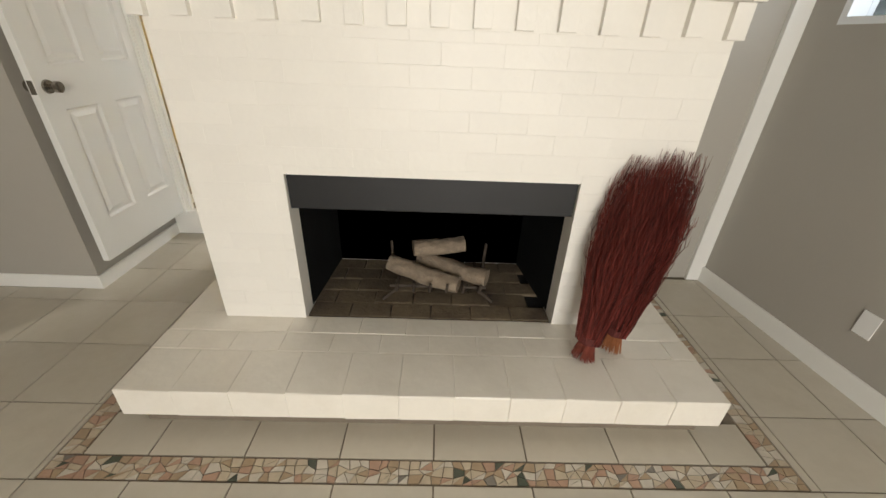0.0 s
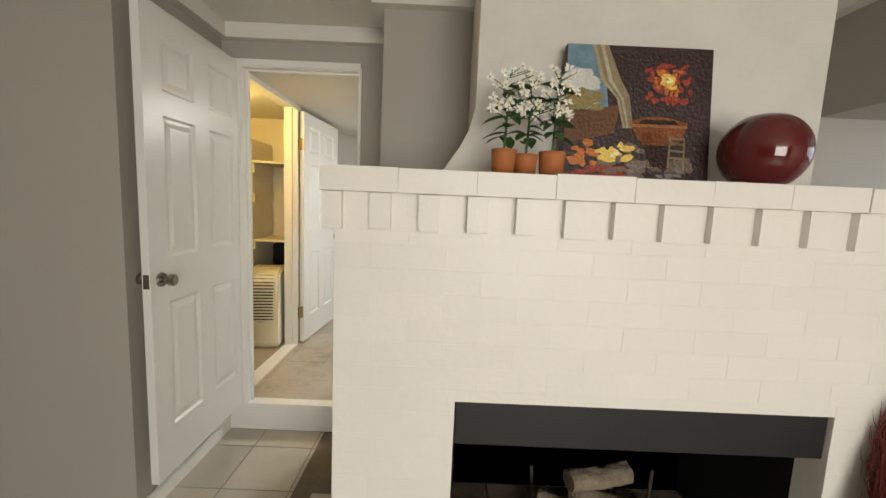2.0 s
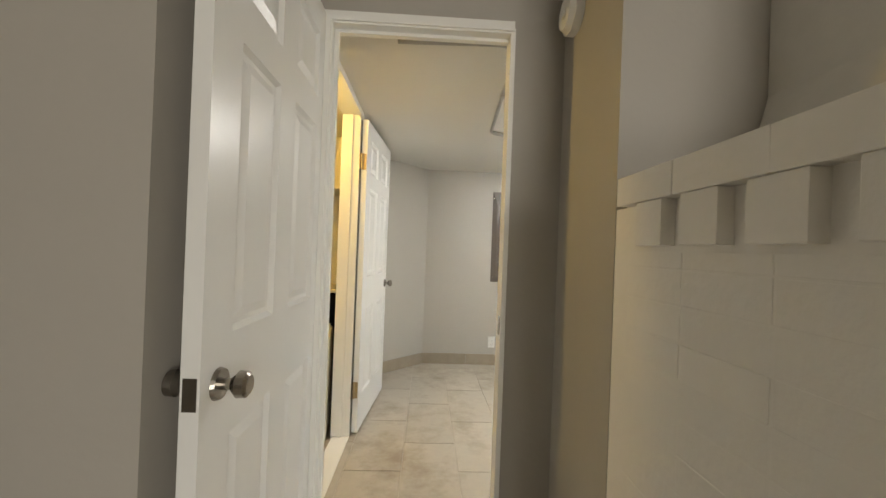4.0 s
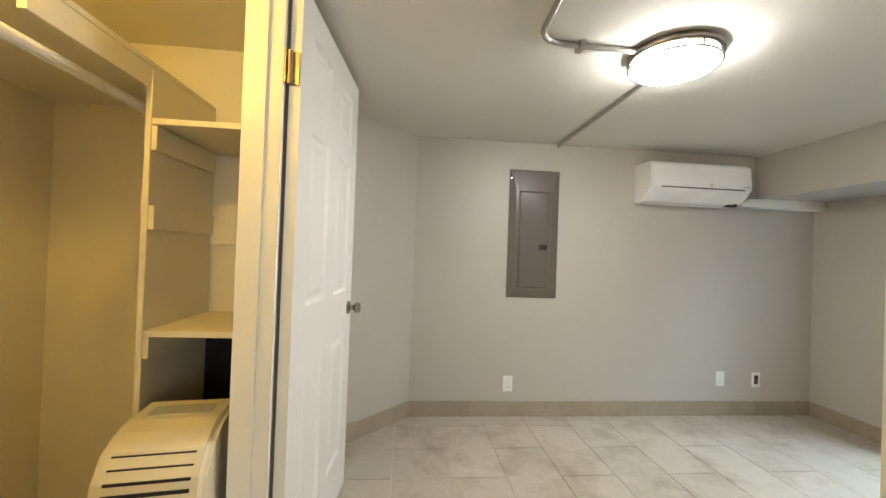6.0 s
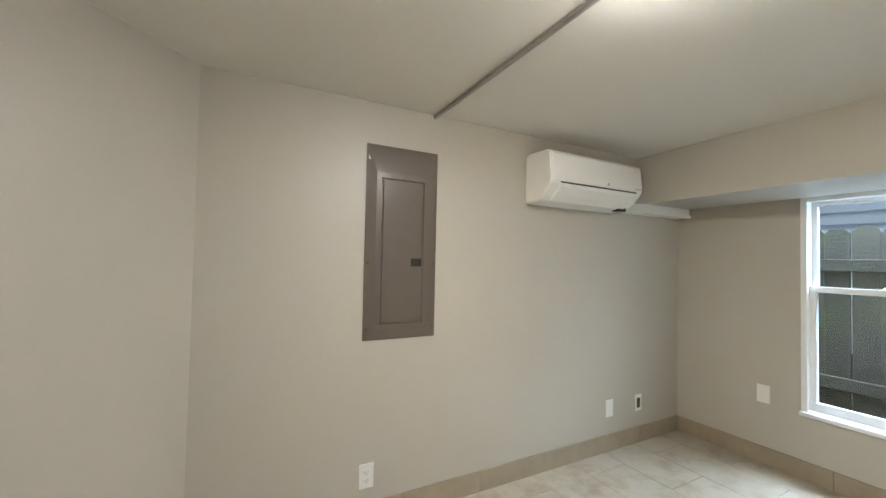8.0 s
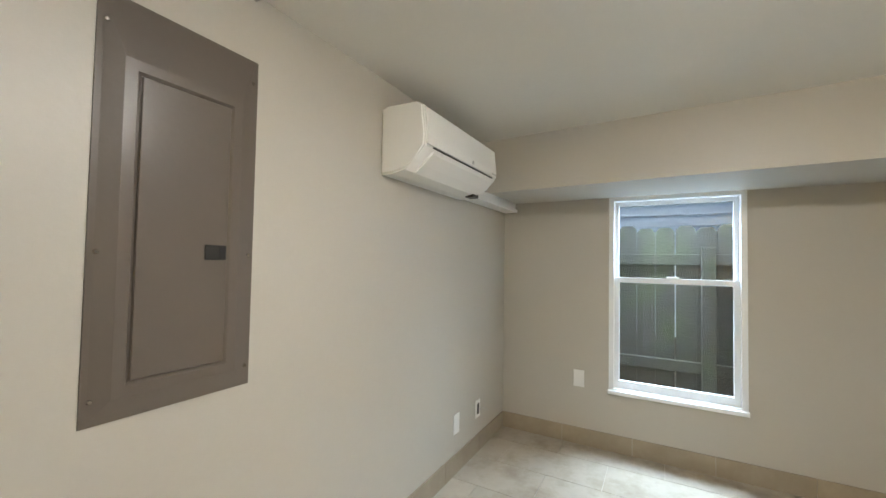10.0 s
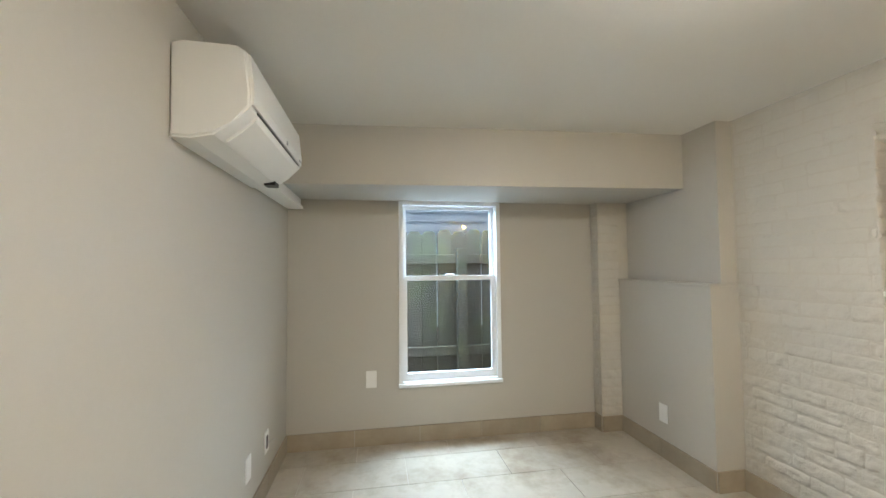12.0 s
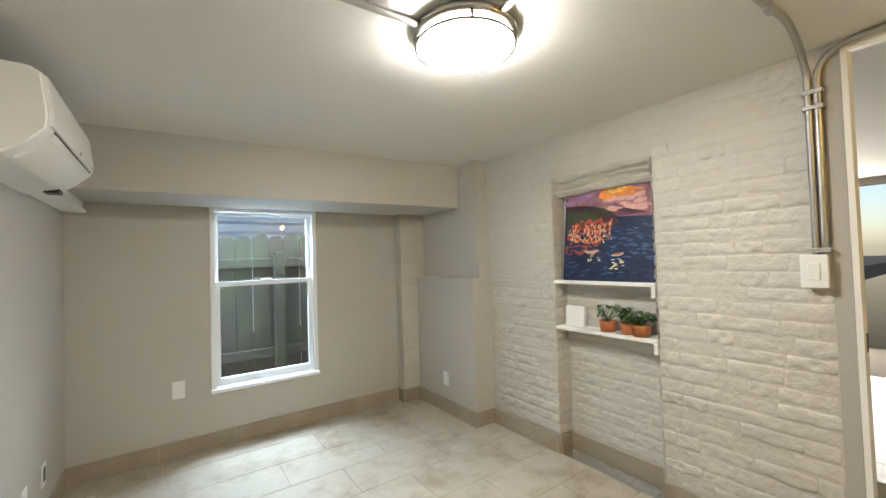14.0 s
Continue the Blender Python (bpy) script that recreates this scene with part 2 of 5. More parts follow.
# unseen closing wall; its opening is invented to hold the fill lamp
boxes("wall_front_south", [(-4.18, -0.7, -3.3, -3.18, 0, CA), (1.6, 2.75, -3.3, -3.18, 0, CA), (-0.7, 1.6, -3.3, -3.18, 2.3, CA)], GREIGE_A, "unseen greige wall with an opening added for the fill light", "wall")
boxes("bulkhead_front_room", [(1.06, 1.99, 0.4, 2.27, 1.93, CA)], GREIGE_A, "boxed-in greige bulkhead under the ceiling", "bulkhead")
slab("doorway_step", (-1.933, DX1 + 0.02, DW0 - 0.008, DW1, 0, ZB + 0.006), WHITE, "white painted step up into the doorway", "step")


def trim_run(name, dims, label="white painted baseboard along the wall", category="baseboard", w=0.006):
    bm = bmesh.new()
    box(bm, *dims)
    top = [e for e in bm.edges if all(abs(v.co.z - dims[5]) < 1e-5 for v in e.verts)]
    bmesh.ops.bevel(bm, geom=top, offset=w, segments=2, affect='EDGES', profile=0.5)
    return structure(name, bm, WHITE, label, category)


trim_run("baseboard_entry", (-4.18, -1.933, 1.962, 1.974, 0, 0.085))
trim_run("baseboard_alcove", (-1.945, -1.933, 1.974, 2.704, 0, 0.085))
trim_run("baseboard_east", (1.786, 1.80, -3.4, 2.262, 0, 0.105)).matrix_basis = EAST
trim_run("trim_corner_east", (1.655, 1.748, 2.245, 2.27, 0, 1.93), "cream painted corner board", "trim")
bm = bmesh.new()
for dims in ((-1.945, -0.962, DW0 - 0.05, DW0), (-1.945, -1.895, 1.974, DW0 - 0.05), (-1.012, -0.962, 2.22, DW0 - 0.05), (-0.962, -0.56, 2.22, 2.27)):
    box(bm, dims[0], dims[1], dims[2], dims[3], 2.318, CA - 0.002)
structure("trim_crown_alcove", bm, CEIL, "white crown moulding round the door alcove", "crown moulding")
bm = bmesh.new()
box(bm, 0.66, 1.06, 2.20, 2.27, 2.35, CA - 0.002)
box(bm, 1.0, 1.06, 0.4, 2.20, 2.35, CA - 0.002)
structure("trim_crown_east", bm, CEIL, "white crown moulding along the bulkhead", "crown moulding")

# door lining of the raised doorway
bm = bmesh.new()
box(bm, DX0 - 0.018, DX0, DW0 - 0.008, DW1 + 0.006, ZB, DT)
box(bm, DX1, DX1 + 0.018, DW0 - 0.008, DW1 + 0.006, ZB, DT)
box(bm, DX0 - 0.018, DX1 + 0.018, DW0 - 0.008, DW1 + 0.006, DT, DT + 0.018)
box(bm, DX0, DX0 + 0.012, 2.745, 2.77, ZB, DT)
box(bm, DX0 + 0.012, DX1, 2.745, 2.77, DT - 0.012, DT)
box(bm, DX0 - 0.045, DX0 - 0.006, DW0 - 0.018, DW0, ZB, DT + 0.006)
box(bm, DX0 - 0.045, DX1 + 0.012, DW0 - 0.018, DW0, DT + 0.006, DT + 0.040)
jamb_1 = structure("door_frame_1", bm, WHITE, "off-white painted wooden door lining with stops", "door frame")
bpart("strike_plate", (DX1 - 0.002, DX1 + 0.001, DW0 + 0.002, DW0 + 0.032, 1.05, 1.12), NICKEL, jamb_1, label="small nickel strike plate")


def knob(parent, x, y, z, sx):
    """A round door knob on both faces of a leaf that lies in the plane x, thickness 35 mm."""
    for s in (1, -1):
        bm = bmesh.new()
        cx = x + s * 0.0175
        cyl(bm, (cx, y, z), (cx + s * 0.008, y, z), 0.032, 0.029, 24)
        cyl(bm, (cx + s * 0.008, y, z), (cx + s * 0.03, y, z), 0.011, 0.012, 16)
        cyl(bm, (cx + s * 0.028, y, z), (cx + s * 0.040, y, z), 0.014, 0.026, 24)
        cyl(bm, (cx + s * 0.040, y, z), (cx + s * 0.056, y, z), 0.026, 0.025, 24)
        cyl(bm, (cx + s * 0.056, y, z), (cx + s * 0.061, y, z), 0.025, 0.018, 24)
        part("door_knob", bm, NICKEL, parent, "round satin nickel knob")


def six_panel_door(name, w, h, label, m):
    """A leaf in its own frame: hinge edge at y = 0, along +y, thickness in x, bottom at z = 0."""
    door = thing(name, label, "door", kind="structure", at=m)
    t = 0.0175
    mid = w / 2
    st, ms = w * 0.145, w * 0.075
    zs = [0.22 * h / 2.03, 0.80 * h / 2.03, 1.00 * h / 2.03, 1.60 * h / 2.03, 1.70 * h / 2.03, 1.92 * h / 2.03]
    bm = bmesh.new()
    box(bm, -t, t, 0, st, 0, h)
    box(bm, -t, t, w - st, w, 0, h)
    box(bm, -t, t, mid - ms, mid + ms, 0, h)
    for z0, z1 in ((0, zs[0]), (zs[1], zs[2]), (zs[3], zs[4]), (zs[5], h)):
        box(bm, -t, t, st, mid - ms, z0, z1)
        box(bm, -t, t, mid + ms, w - st, z0, z1)
    part("leaf_frame", bm, DOORW, door)
    for z0, z1 in ((zs[0], zs[1]), (zs[2], zs[3]), (zs[4], zs[5])):
        for y0, y1 in ((st, mid - ms), (mid + ms, w - st)):
            bm = bmesh.new()
            for s in (1, -1):
                steps = ((0, 0.0165), (0.010, 0.0065), (0.022, 0.0065), (0.045, 0.0145))
                loops = []
                for inset, x in steps:
                    loops.append([bm.verts.new((s * x, yy, zz)) for yy, zz in ((y0 + inset, z0 + inset), (y1 - inset, z0 + inset), (y1 - inset, z1 - inset), (y0 + inset, z1 - inset))])
                for a, b in zip(loops, loops[1:]):
                    for k in range(4):
                        bm.faces.new((a[k], a[(k + 1) % 4], b[(k + 1) % 4], b[k]))
                bm.faces.new(loops[-1])
            part("panel", bm, DOORW, door)
    return door


door_1 = six_panel_door("door_1", 0.755, 2.025, "white six-panel door standing open against the alcove wall", pose(-1.868, 2.738, ZB + 0.014, 0, 0, 180))
knob(door_1, 0, 0.755 - 0.062, 0.905, 1)
bpart("latch_plate", (-0.0125, 0.0125, 0.754, 0.7565, 0.875, 0.935), NICKEL, door_1, label="nickel latch plate on the door edge")
for z in (0.25, 1.75):
    bm = bmesh.new()
    cyl(bm, (-0.024, -0.004, z - 0.045), (-0.024, -0.004, z + 0.045), 0.006)
    part("hinge", bm, BRASSY, door_1)

# side window of the front room
window_1 = thing("window_1", "small white-framed high basement window", "window", kind="structure", at=EAST)
bm = bmesh.new()
for d in ((1.80, 1.93, WY0, WY1, WZ0 - 0.0, WZ0 + 0.03), (1.80, 1.93, WY0, WY1, WZ1 - 0.03, WZ1), (1.80, 1.93, WY0, WY0 + 0.03, WZ0 + 0.03, WZ1 - 0.03), (1.80, 1.93, WY1 - 0.03, WY1, WZ0 + 0.03, WZ1 - 0.03)):
    box(bm, *d)
part("window_frame", bm, VINYL, window_1)
bm = bmesh.new()
box(bm, 1.895, 1.899, WY0 + 0.03, WY1 - 0.03, WZ0 + 0.03, WZ1 - 0.03)
p = part("pane", bm, GLASS, window_1)
p.visible_shadow = False


def wall_plate(label, m, kind="blank"):
    """A cover plate in its own frame, facing -y, centre at the origin."""
    o = thing("wall_plate" if kind != "outlet" else "wall_outlet", label, "outlet" if kind == "outlet" else "wall plate", at=m)
    bm = bmesh.new()
    box(bm, -0.036, 0.036, -0.006, 0, -0.058, 0.058)
    bevel(bm, 0.0025)
    part("plate", bm, PLASTIC, o)
    if kind == "outlet":
        for z in (-0.02, 0.02):
            bm = bmesh.new()
            box(bm, -0.017, 0.017, -0.0085, -0.006, z - 0.014, z + 0.014)
            bevel(bm, 0.001, 1)
            part("socket", bm, PLASTIC, o)
            bm = bmesh.new()
            box(bm, -0.008, -0.006, -0.0089, -0.0084, z - 0.004, z + 0.006)
            box(bm, 0.006, 0.008, -0.0089, -0.0084, z - 0.004, z + 0.006)
            box(bm, -0.002, 0.002, -0.0089, -0.0084, z - 0.010, z - 0.006)
            part("slots", bm, DARK, o)
    if kind == "cable":
        bm = bmesh.new()
        box(bm, -0.017, 0.017, -0.0075, -0.006, -0.034, 0.034)
        part("opening", bm, DARK, o)
        bm = bmesh.new()
        for a, b in (((0, -0.006, -0.01), (0.03, -0.03, 0.0)), ((0.03, -0.03, 0.0), (0.075, -0.045, -0.022))):
            cyl(bm, a, b, 0.0028, seg=8)
        part("cable_end", bm, PLASTICG, o)
    return o


wall_plate("blank white plastic wall plate near the fireplace", EAST @ pose(1.80, 1.38, 0.33, 0, 0, -90))

# smoke alarm
alarm = thing("smoke_alarm", "white round smoke alarm on the alcove wall", "smoke alarm")
bm = bmesh.new()
cyl(bm, (-0.962, 2.60, 2.20), (-0.990, 2.60, 2.20), 0.072, 0.070, 32)
part("base", bm, PLASTIC, alarm)
bm = bmesh.new()
cyl(bm, (-0.990, 2.60, 2.20), (-1.008, 2.60, 2.20), 0.062, 0.054, 32)
cyl(bm, (-1.008, 2.60, 2.20), (-1.014, 2.60, 2.20), 0.02, 0.018, 16)
part("cover", bm, PLASTIC, alarm)

# ---- fireplace ----
FX0, FX1, FY, FB = -0.962, 0.928, 1.50, 2.27
OX0, OX1, OZ0, OZ1 = -0.60, 0.53, 0.20, 0.878
MT = 1.55
fire = thing("fireplace", "white painted brick fireplace with a dentil mantel", "fireplace", kind="structure")
bm = bmesh.new()
g = 0.0018
box(bm, FX0 + g, OX0, FY + g, FB, 0.0, 1.375)
box(bm, OX1, FX1 - g, FY + g, FB, 0.0, 1.375)
box(bm, OX0, OX1, FY + g, FB, OZ1, 1.375)
box(bm, OX0, OX1, 2.06, FB, 0, OZ1)
box(bm, FX0 + g, FX1 - g, FY + g, FB, 1.375, 1.482)
part("breast", bm, BRICKW, fire)
bpart("firebox_base", (OX0, OX1, FY + 0.02, 2.06, 0, 0.186), SOOT_AND_SHADE, fire, label="sooty mortar under the firebricks")
# firebox lining
bm = bmesh.new()
q = 0.012
for pts in (((OX0 + 0.001, 1.60, 0.2), (OX0 + 0.04, 2.05, 0.2), (OX0 + 0.04, 2.05, OZ1 - .002), (OX0 + 0.001, 1.60, OZ1 - .002)),
            ((OX1 - 0.001, 1.60, 0.2), (OX1 - 0.07, 2.05, 0.2), (OX1 - 0.07, 2.05, OZ1 - .002), (OX1 - 0.001, 1.60, OZ1 - .002)),
            ((OX0 + 0.04, 2.05, 0.2), (OX1 - 0.07, 2.05, 0.2), (OX1 - 0.07, 2.05, OZ1 - .002), (OX0 + 0.04, 2.05, OZ1 - .002)),
            ((OX0, 1.60, OZ1 - .002), (OX1, 1.60, OZ1 - .002), (OX1, 2.05, OZ1 - .002), (OX0, 2.05, OZ1 - .002))):
    bm.faces.new([bm.verts.new(c) for c in pts])
sol = bmesh.ops.solidify(bm, geom=bm.faces[:], thickness=0.006)
part("firebox_lining", bm, SOOT_AND_SHADE, fire, "soot-black firebox lining")
bm = bmesh.new()
box(bm, OX0 + 0.003, OX1 - 0.003, 1.515, 1.53, 0.735, OZ1 - 0.003)
bevel(bm, 0.003)
part("smoke_hood", bm, SOOT, fire, "black steel hood across the fire opening")
# chimney stack over the mantel, flared at its west foot
bm = bmesh.new()
zs = [1.53, 1.60, 1.66, 1.72, 1.80, CA]
fl = [0.14, 0.09, 0.05, 0.02, 0.0, 0.0]
rings = []
for z, f in zip(zs, fl):
    rings.append([bm.verts.new(c) for c in ((-0.56 - f, 1.82, z), (0.65, 1.82, z), (0.65, 2.268, z), (-0.56 - f, 2.268, z))])
for a, b in zip(rings, rings[1:]):
    for k in range(4):
        bm.faces.new((a[k], a[(k + 1) % 4], b[(k + 1) % 4], b[k]))
bm.faces.new(rings[0][::-1]), bm.faces.new(rings[-1])
part("chimney_stack", bm, STACKW, fire, "off-white plastered chimney stack")
# mantel shelf slab behind the front course
bm = bmesh.new()
box(bm, FX0 + 0.03, FX1 - 0.03, FY + 0.03, FB, 1.482, MT - 0.004)
part("mantel_top", bm, BRICKW, fire)


def brick_mesh(name, material, rough=0.0015, w=0.004, seed=0):
    """A unit brick, 1 x 1 x 1 about the origin, scaled where it is placed; its edges are softened in proportion to 0.2 x 0.1 x 0.06."""
    rnd = random.Random(seed)
    bm = bmesh.new()
    box(bm, -0.1, 0.1, -0.05, 0.05, -0.03, 0.03)
    bmesh.ops.bevel(bm, geom=bm.edges[:], offset=w, segments=1, affect='EDGES')
    for v in bm.verts:
        v.co += Vector((rnd.uniform(-1, 1), rnd.uniform(-1, 1), rnd.uniform(-1, 1))) * rough
        v.co = Vector((v.co.x / 0.2, v.co.y / 0.1, v.co.z / 0.06))
    return mesh_of(name, bm, material)


def place(mesh, name, parent, x0, x1, y0, y1, z0, z1, rz=0.0):
    ob = new(name, mesh)
    ob.parent = parent
    ob.matrix_basis = pose((x0 + x1) / 2, (y0 + y1) / 2, (z0 + z1) / 2, 0, 0, rz) @ Matrix.Diagonal((x1 - x0, y1 - y0, z1 - z0, 1))
    return ob


# hearth
hearth = thing("hearth", "raised hearth of white painted brick, chipped along the edges", "hearth", kind="structure")
HX0, HX1, HY = -1.165, 1.095, 1.065
bm = bmesh.new()
box(bm, HX0 + 0.004, HX1 - 0.004, HY + 0.004, 1.515, 0.075, 0.1955)
part("hearth_core", bm, HEARTHW, hearth)
bm = bmesh.new()
box(bm, HX0 + 0.05, HX1 - 0.05, HY + 0.04, 1.79, 0, 0.07)
part("hearth_base", bm, GROUT, hearth, "dark recessed mortar bed under the hearth")


def painting(label, w, h, m):
    """A stretched canvas in its own frame: x across, z up from its lower edge, face at -y."""
    o = thing("canvas_painting", label, "painting", at=m)
    bm = bmesh.new()
    box(bm, -w / 2, w / 2, 0, 0.032, 0, h)
    bevel(bm, 0.003)
    return o, bm


PAINTS = {}


def paint(colour):
    key = "paint_%02d_%02d_%02d" % tuple(int(c * 99) for c in colour)
    if key not in PAINTS:
        PAINTS[key] = mat(key, colour, 0.4, vary=0.25, scale=30, grain=140, bump=0.3, bump_scale=90)
    return PAINTS[key]


def dab(bm, cx, cz, rx, rz, y, n=9, jag=0.25, rnd=random, ang=0.0):
    vs = []
    for k in range(n):
        a = 2 * math.pi * k / n
        f = 1 + rnd.uniform(-jag, jag)
        dx, dz = rx * f * math.cos(a), rz * f * math.sin(a)
        vs.append(bm.verts.new((cx + dx * math.cos(ang) - dz * math.sin(ang), y, cz + dx * math.sin(ang) + dz * math.cos(ang))))
    bm.faces.new(vs)


def patch(parent, name, colour, y, shapes):
    """Raised paint of one colour: outlines as lists of (x, z)."""
    bm = bmesh.new()
    for s in shapes:
        bm.faces.new([bm.verts.new((x, y, z)) for x, z in s])
    bmesh.ops.solidify(bm, geom=bm.faces[:], thickness=0.0004)
    return part(name, bm, paint(colour), parent)


def dabs(parent, name, colour, y, rows, seed, jag=0.3):
    rnd = random.Random(seed)
    bm = bmesh.new()
    for x, z, rx, rz, count, sx, sz in rows:
        for k in range(count):
            dab(bm, x + rnd.uniform(-sx, sx), z + rnd.uniform(-sz, sz), rx * rnd.uniform(0.6, 1.3), rz * rnd.uniform(0.6, 1.3), y - 0.0001 * k / max(count, 1), 7, jag, rnd, rnd.uniform(-0.3, 0.3))
    return tagged(part(name, bm, paint(colour), parent), kind="stuff")


# ---- back room: structure ----
slab("floor_back_room", (-3.1, XE + 0.15, 2.777, YN + 0.15, ZB - 0.12, ZB - 0.005), GROUTB, "pale grout bed under the stone-look tiles", "floor")
slab("ceiling_back_room", (-3.1, XE + 0.15, 2.777, YN + 0.15, CB, CB + 0.08), CEIL, "uneven off-white painted basement ceiling", "ceiling")
slab("wall_north", (-1.60, XE + 0.15, YN, YN + 0.15, 0, CB), GREIGE, "greige painted wall with the breaker panel", "wall")
bm = bmesh.new()
vs = [(-1.456, YN), (-1.90, 4.92), (-1.99, 5.02), (-1.56, YN + 0.12)]
lo = [bm.verts.new((x, y, 0)) for x, y in vs]
hi = [bm.verts.new((x, y, CB)) for x, y in vs]
for k in range(4):
    bm.faces.new((lo[k], lo[(k + 1) % 4], hi[(k + 1) % 4], hi[k]))
bm.faces.new(lo[::-1]), bm.faces.new(hi)
structure("wall_northwest", bm, GREIGE, "short greige wall set at an angle across the corner", "wall")
CY0, CY1, CT = 2.84, 3.725, 2.19
boxes("wall_west", [(XW - 0.10, XW, 2.777, CY0 - 0.02, 0, CB), (XW - 0.10, XW, CY1 + 0.02, 4.93, 0, CB), (XW - 0.10, XW, CY0 - 0.02, CY1 + 0.02, CT + 0.012, CB)],
      GREIGE, "greige wall around the closet opening", "wall")
boxes("wall_closet", [(-3.1, -3.0, 2.701, 4.4, 0, CB), (-3.0, XW - 0.10, 4.3, 4.4, 0, CB), (-3.0, XW - 0.10, 2.701, 2.80, 0, CB)], CLOSET, "cream painted closet walls", "wall")
bm = bmesh.new()
WBY0, WBY1, WBZ0, WBZ1 = 3.858, 4.608, 0.553, 1.870
for d in ((2.4, WBY0, 0, CB), (WBY1, YN, 0, CB), (WBY0, WBY1, 0, WBZ0), (WBY0, WBY1, WBZ1, CB)):
    box(bm, XE, XE + 0.15, *d)
structure("wall_east", bm, GREIGE, "greige painted wall with the white sash window", "wall")
LX0, LX1, LZ = 0.838, 1.65, 1.270
NX0, NX1, NZ = -0.442, 0.207, 1.942
bm = bmesh.new()
yb = 2.60
box(bm, -1.10, NX0, 2.72, YS - 0.008, 0, CB)
box(bm, NX1, LX0 + 0.02, yb, YS - 0.008, 0, CB)
box(bm, NX0, NX1, yb, YS - 0.008, NZ, CB)
box(bm, NX0, NX1, yb, 2.66, 0, NZ)
wall_brick = structure("wall_brick", bm, ROUGHG, "rough greige painted brick wall with a shelf niche", "wall")
boxes("wall_ledge", [(LX0, LX1, 2.705, 2.955, 0, LZ), (LX0 + 0.01, XE, 2.705, 2.875, LZ, CB)], GREIGE, "greige half-height boxed wall under a narrow ledge", "wall")
bm = bmesh.new()
box(bm, LX0 - 0.010, LX1 + 0.004, YS + 0.004, 2.967, LZ, LZ + 0.016)
bevel(bm, 0.003)
structure("trim_ledge", bm, GREIGE, "thin painted cap along the ledge", "trim")
pil = slab("pilaster", (LX1 + 0.004, XE, 2.876, 3.12, 0, 1.865), ROUGHG, "greige painted brick pilaster in the corner", "pilaster")
bm = bmesh.new()
for v in box(bm, 1.24, XE, 2.876, YN, 1.865, CB):
    if v.co.x < 1.3 and v.co.y < 3:
        v.co.x = 1.09
structure("bulkhead_back_room", bm, GREIGE, "greige boxed bulkhead over the window", "bulkhead")
bm = bmesh.new()
box(bm, 1.02, XE, YN - 0.10, YN, 1.795, 1.815)
pts = [(1.10, 1.855), (1.24, 1.864), (XE, 1.864), (XE, 1.815), (1.02, 1.815)]
fa = [bm.verts.new((x, YN - 0.085, z)) for x, z in pts]
ba = [bm.verts.new((x, YN, z)) for x, z in pts]
bm.faces.new(fa), bm.faces.new(ba[::-1])
for k in range(5):
    bm.faces.new((fa[k], fa[(k + 1) % 5], ba[(k + 1) % 5], ba[k]))
structure("trim_line_cover", bm, WHITE, "painted box over the air conditioner's pipes", "pipe cover")

# closet door lining and casing
bm = bmesh.new()
box(bm, XW - 0.11, XW + 0.014, CY0 - 0.02, CY0, ZB, CT)
box(bm, XW - 0.11, XW + 0.004, CY1, CY1 + 0.02, ZB, CT)
box(bm, XW - 0.11, XW + 0.004, CY0 - 0.02, CY1 + 0.02, CT, CT + 0.012)
box(bm, XW - 0.07, XW - 0.04, CY1 - 0.012, CY1, ZB, CT)
box(bm, XW + 0.004, XW + 0.02, CY0 - 0.060, CY0 - 0.012, ZB, CT - 0.02)
box(bm, XW + 0.004, XW + 0.02, CY0 - 0.060, CY1 + 0.03, CT - 0.02, CB - 0.002)
structure("door_frame_2", bm, WHITE, "cream-white painted closet door frame", "door frame")
slab("closet_threshold", (XW - 0.10, XW + 0.005, CY0, CY1, ZB, ZB + 0.007), WHITE, "pale wooden strip across the closet threshold", "threshold")
door_2 = six_panel_door("door_2", 0.79, 1.99, "white six-panel closet door folded back along the wall", pose(XW + 0.030, 3.755, ZB + 0.018, 0, 0, -5.0))
knob(door_2, 0, 0.79 - 0.06, 0.89, 1)
for z in (0.27, 1.72):
    bm = bmesh.new()
    cyl(bm, (-0.010, -0.016, z - 0.05), (-0.010, -0.016, z + 0.05), 0.0075, seg=12)
    box(bm, -0.019, 0.014, -0.008, -0.001, z - 0.05, z + 0.05)
    box(bm, -0.066, -0.019, -0.0285, -0.0245, z - 0.05, z + 0.05)
    part("hinge", bm, BRASSY, door_2, "worn bronze butt hinge")

# ceiling lamp
lamp = thing("ceiling_lamp", "round flush ceiling lamp with opal glass, switched on", "ceiling lamp")
LC = (-0.46, 4.01, CB)
bm = bmesh.new()
lathe(bm, [(0.165, 0), (0.175, -0.012), (0.175, -0.028), (0.168, -0.034)], LC, 48)
part("base", bm, NICKEL, lamp, "brushed nickel lamp base", True)
bm = bmesh.new()
lathe(bm, [(0.158, -0.034), (0.160, -0.052), (0.150, -0.068), (0.115, -0.082), (0.06, -0.090), (0.015, -0.092)], LC, 48)
part("diffuser", bm, DIFFUSER, lamp, "glowing opal glass diffuser", True)
bm = bmesh.new()
for k in range(48):
    a0, a1 = 2 * math.pi * k / 48, 2 * math.pi * (k + 1) / 48
    cyl(bm, (LC[0] + 0.166 * math.cos(a0), LC[1] + 0.166 * math.sin(a0), CB - 0.056), (LC[0] + 0.166 * math.cos(a1), LC[1] + 0.166 * math.sin(a1), CB - 0.056), 0.005, seg=8)
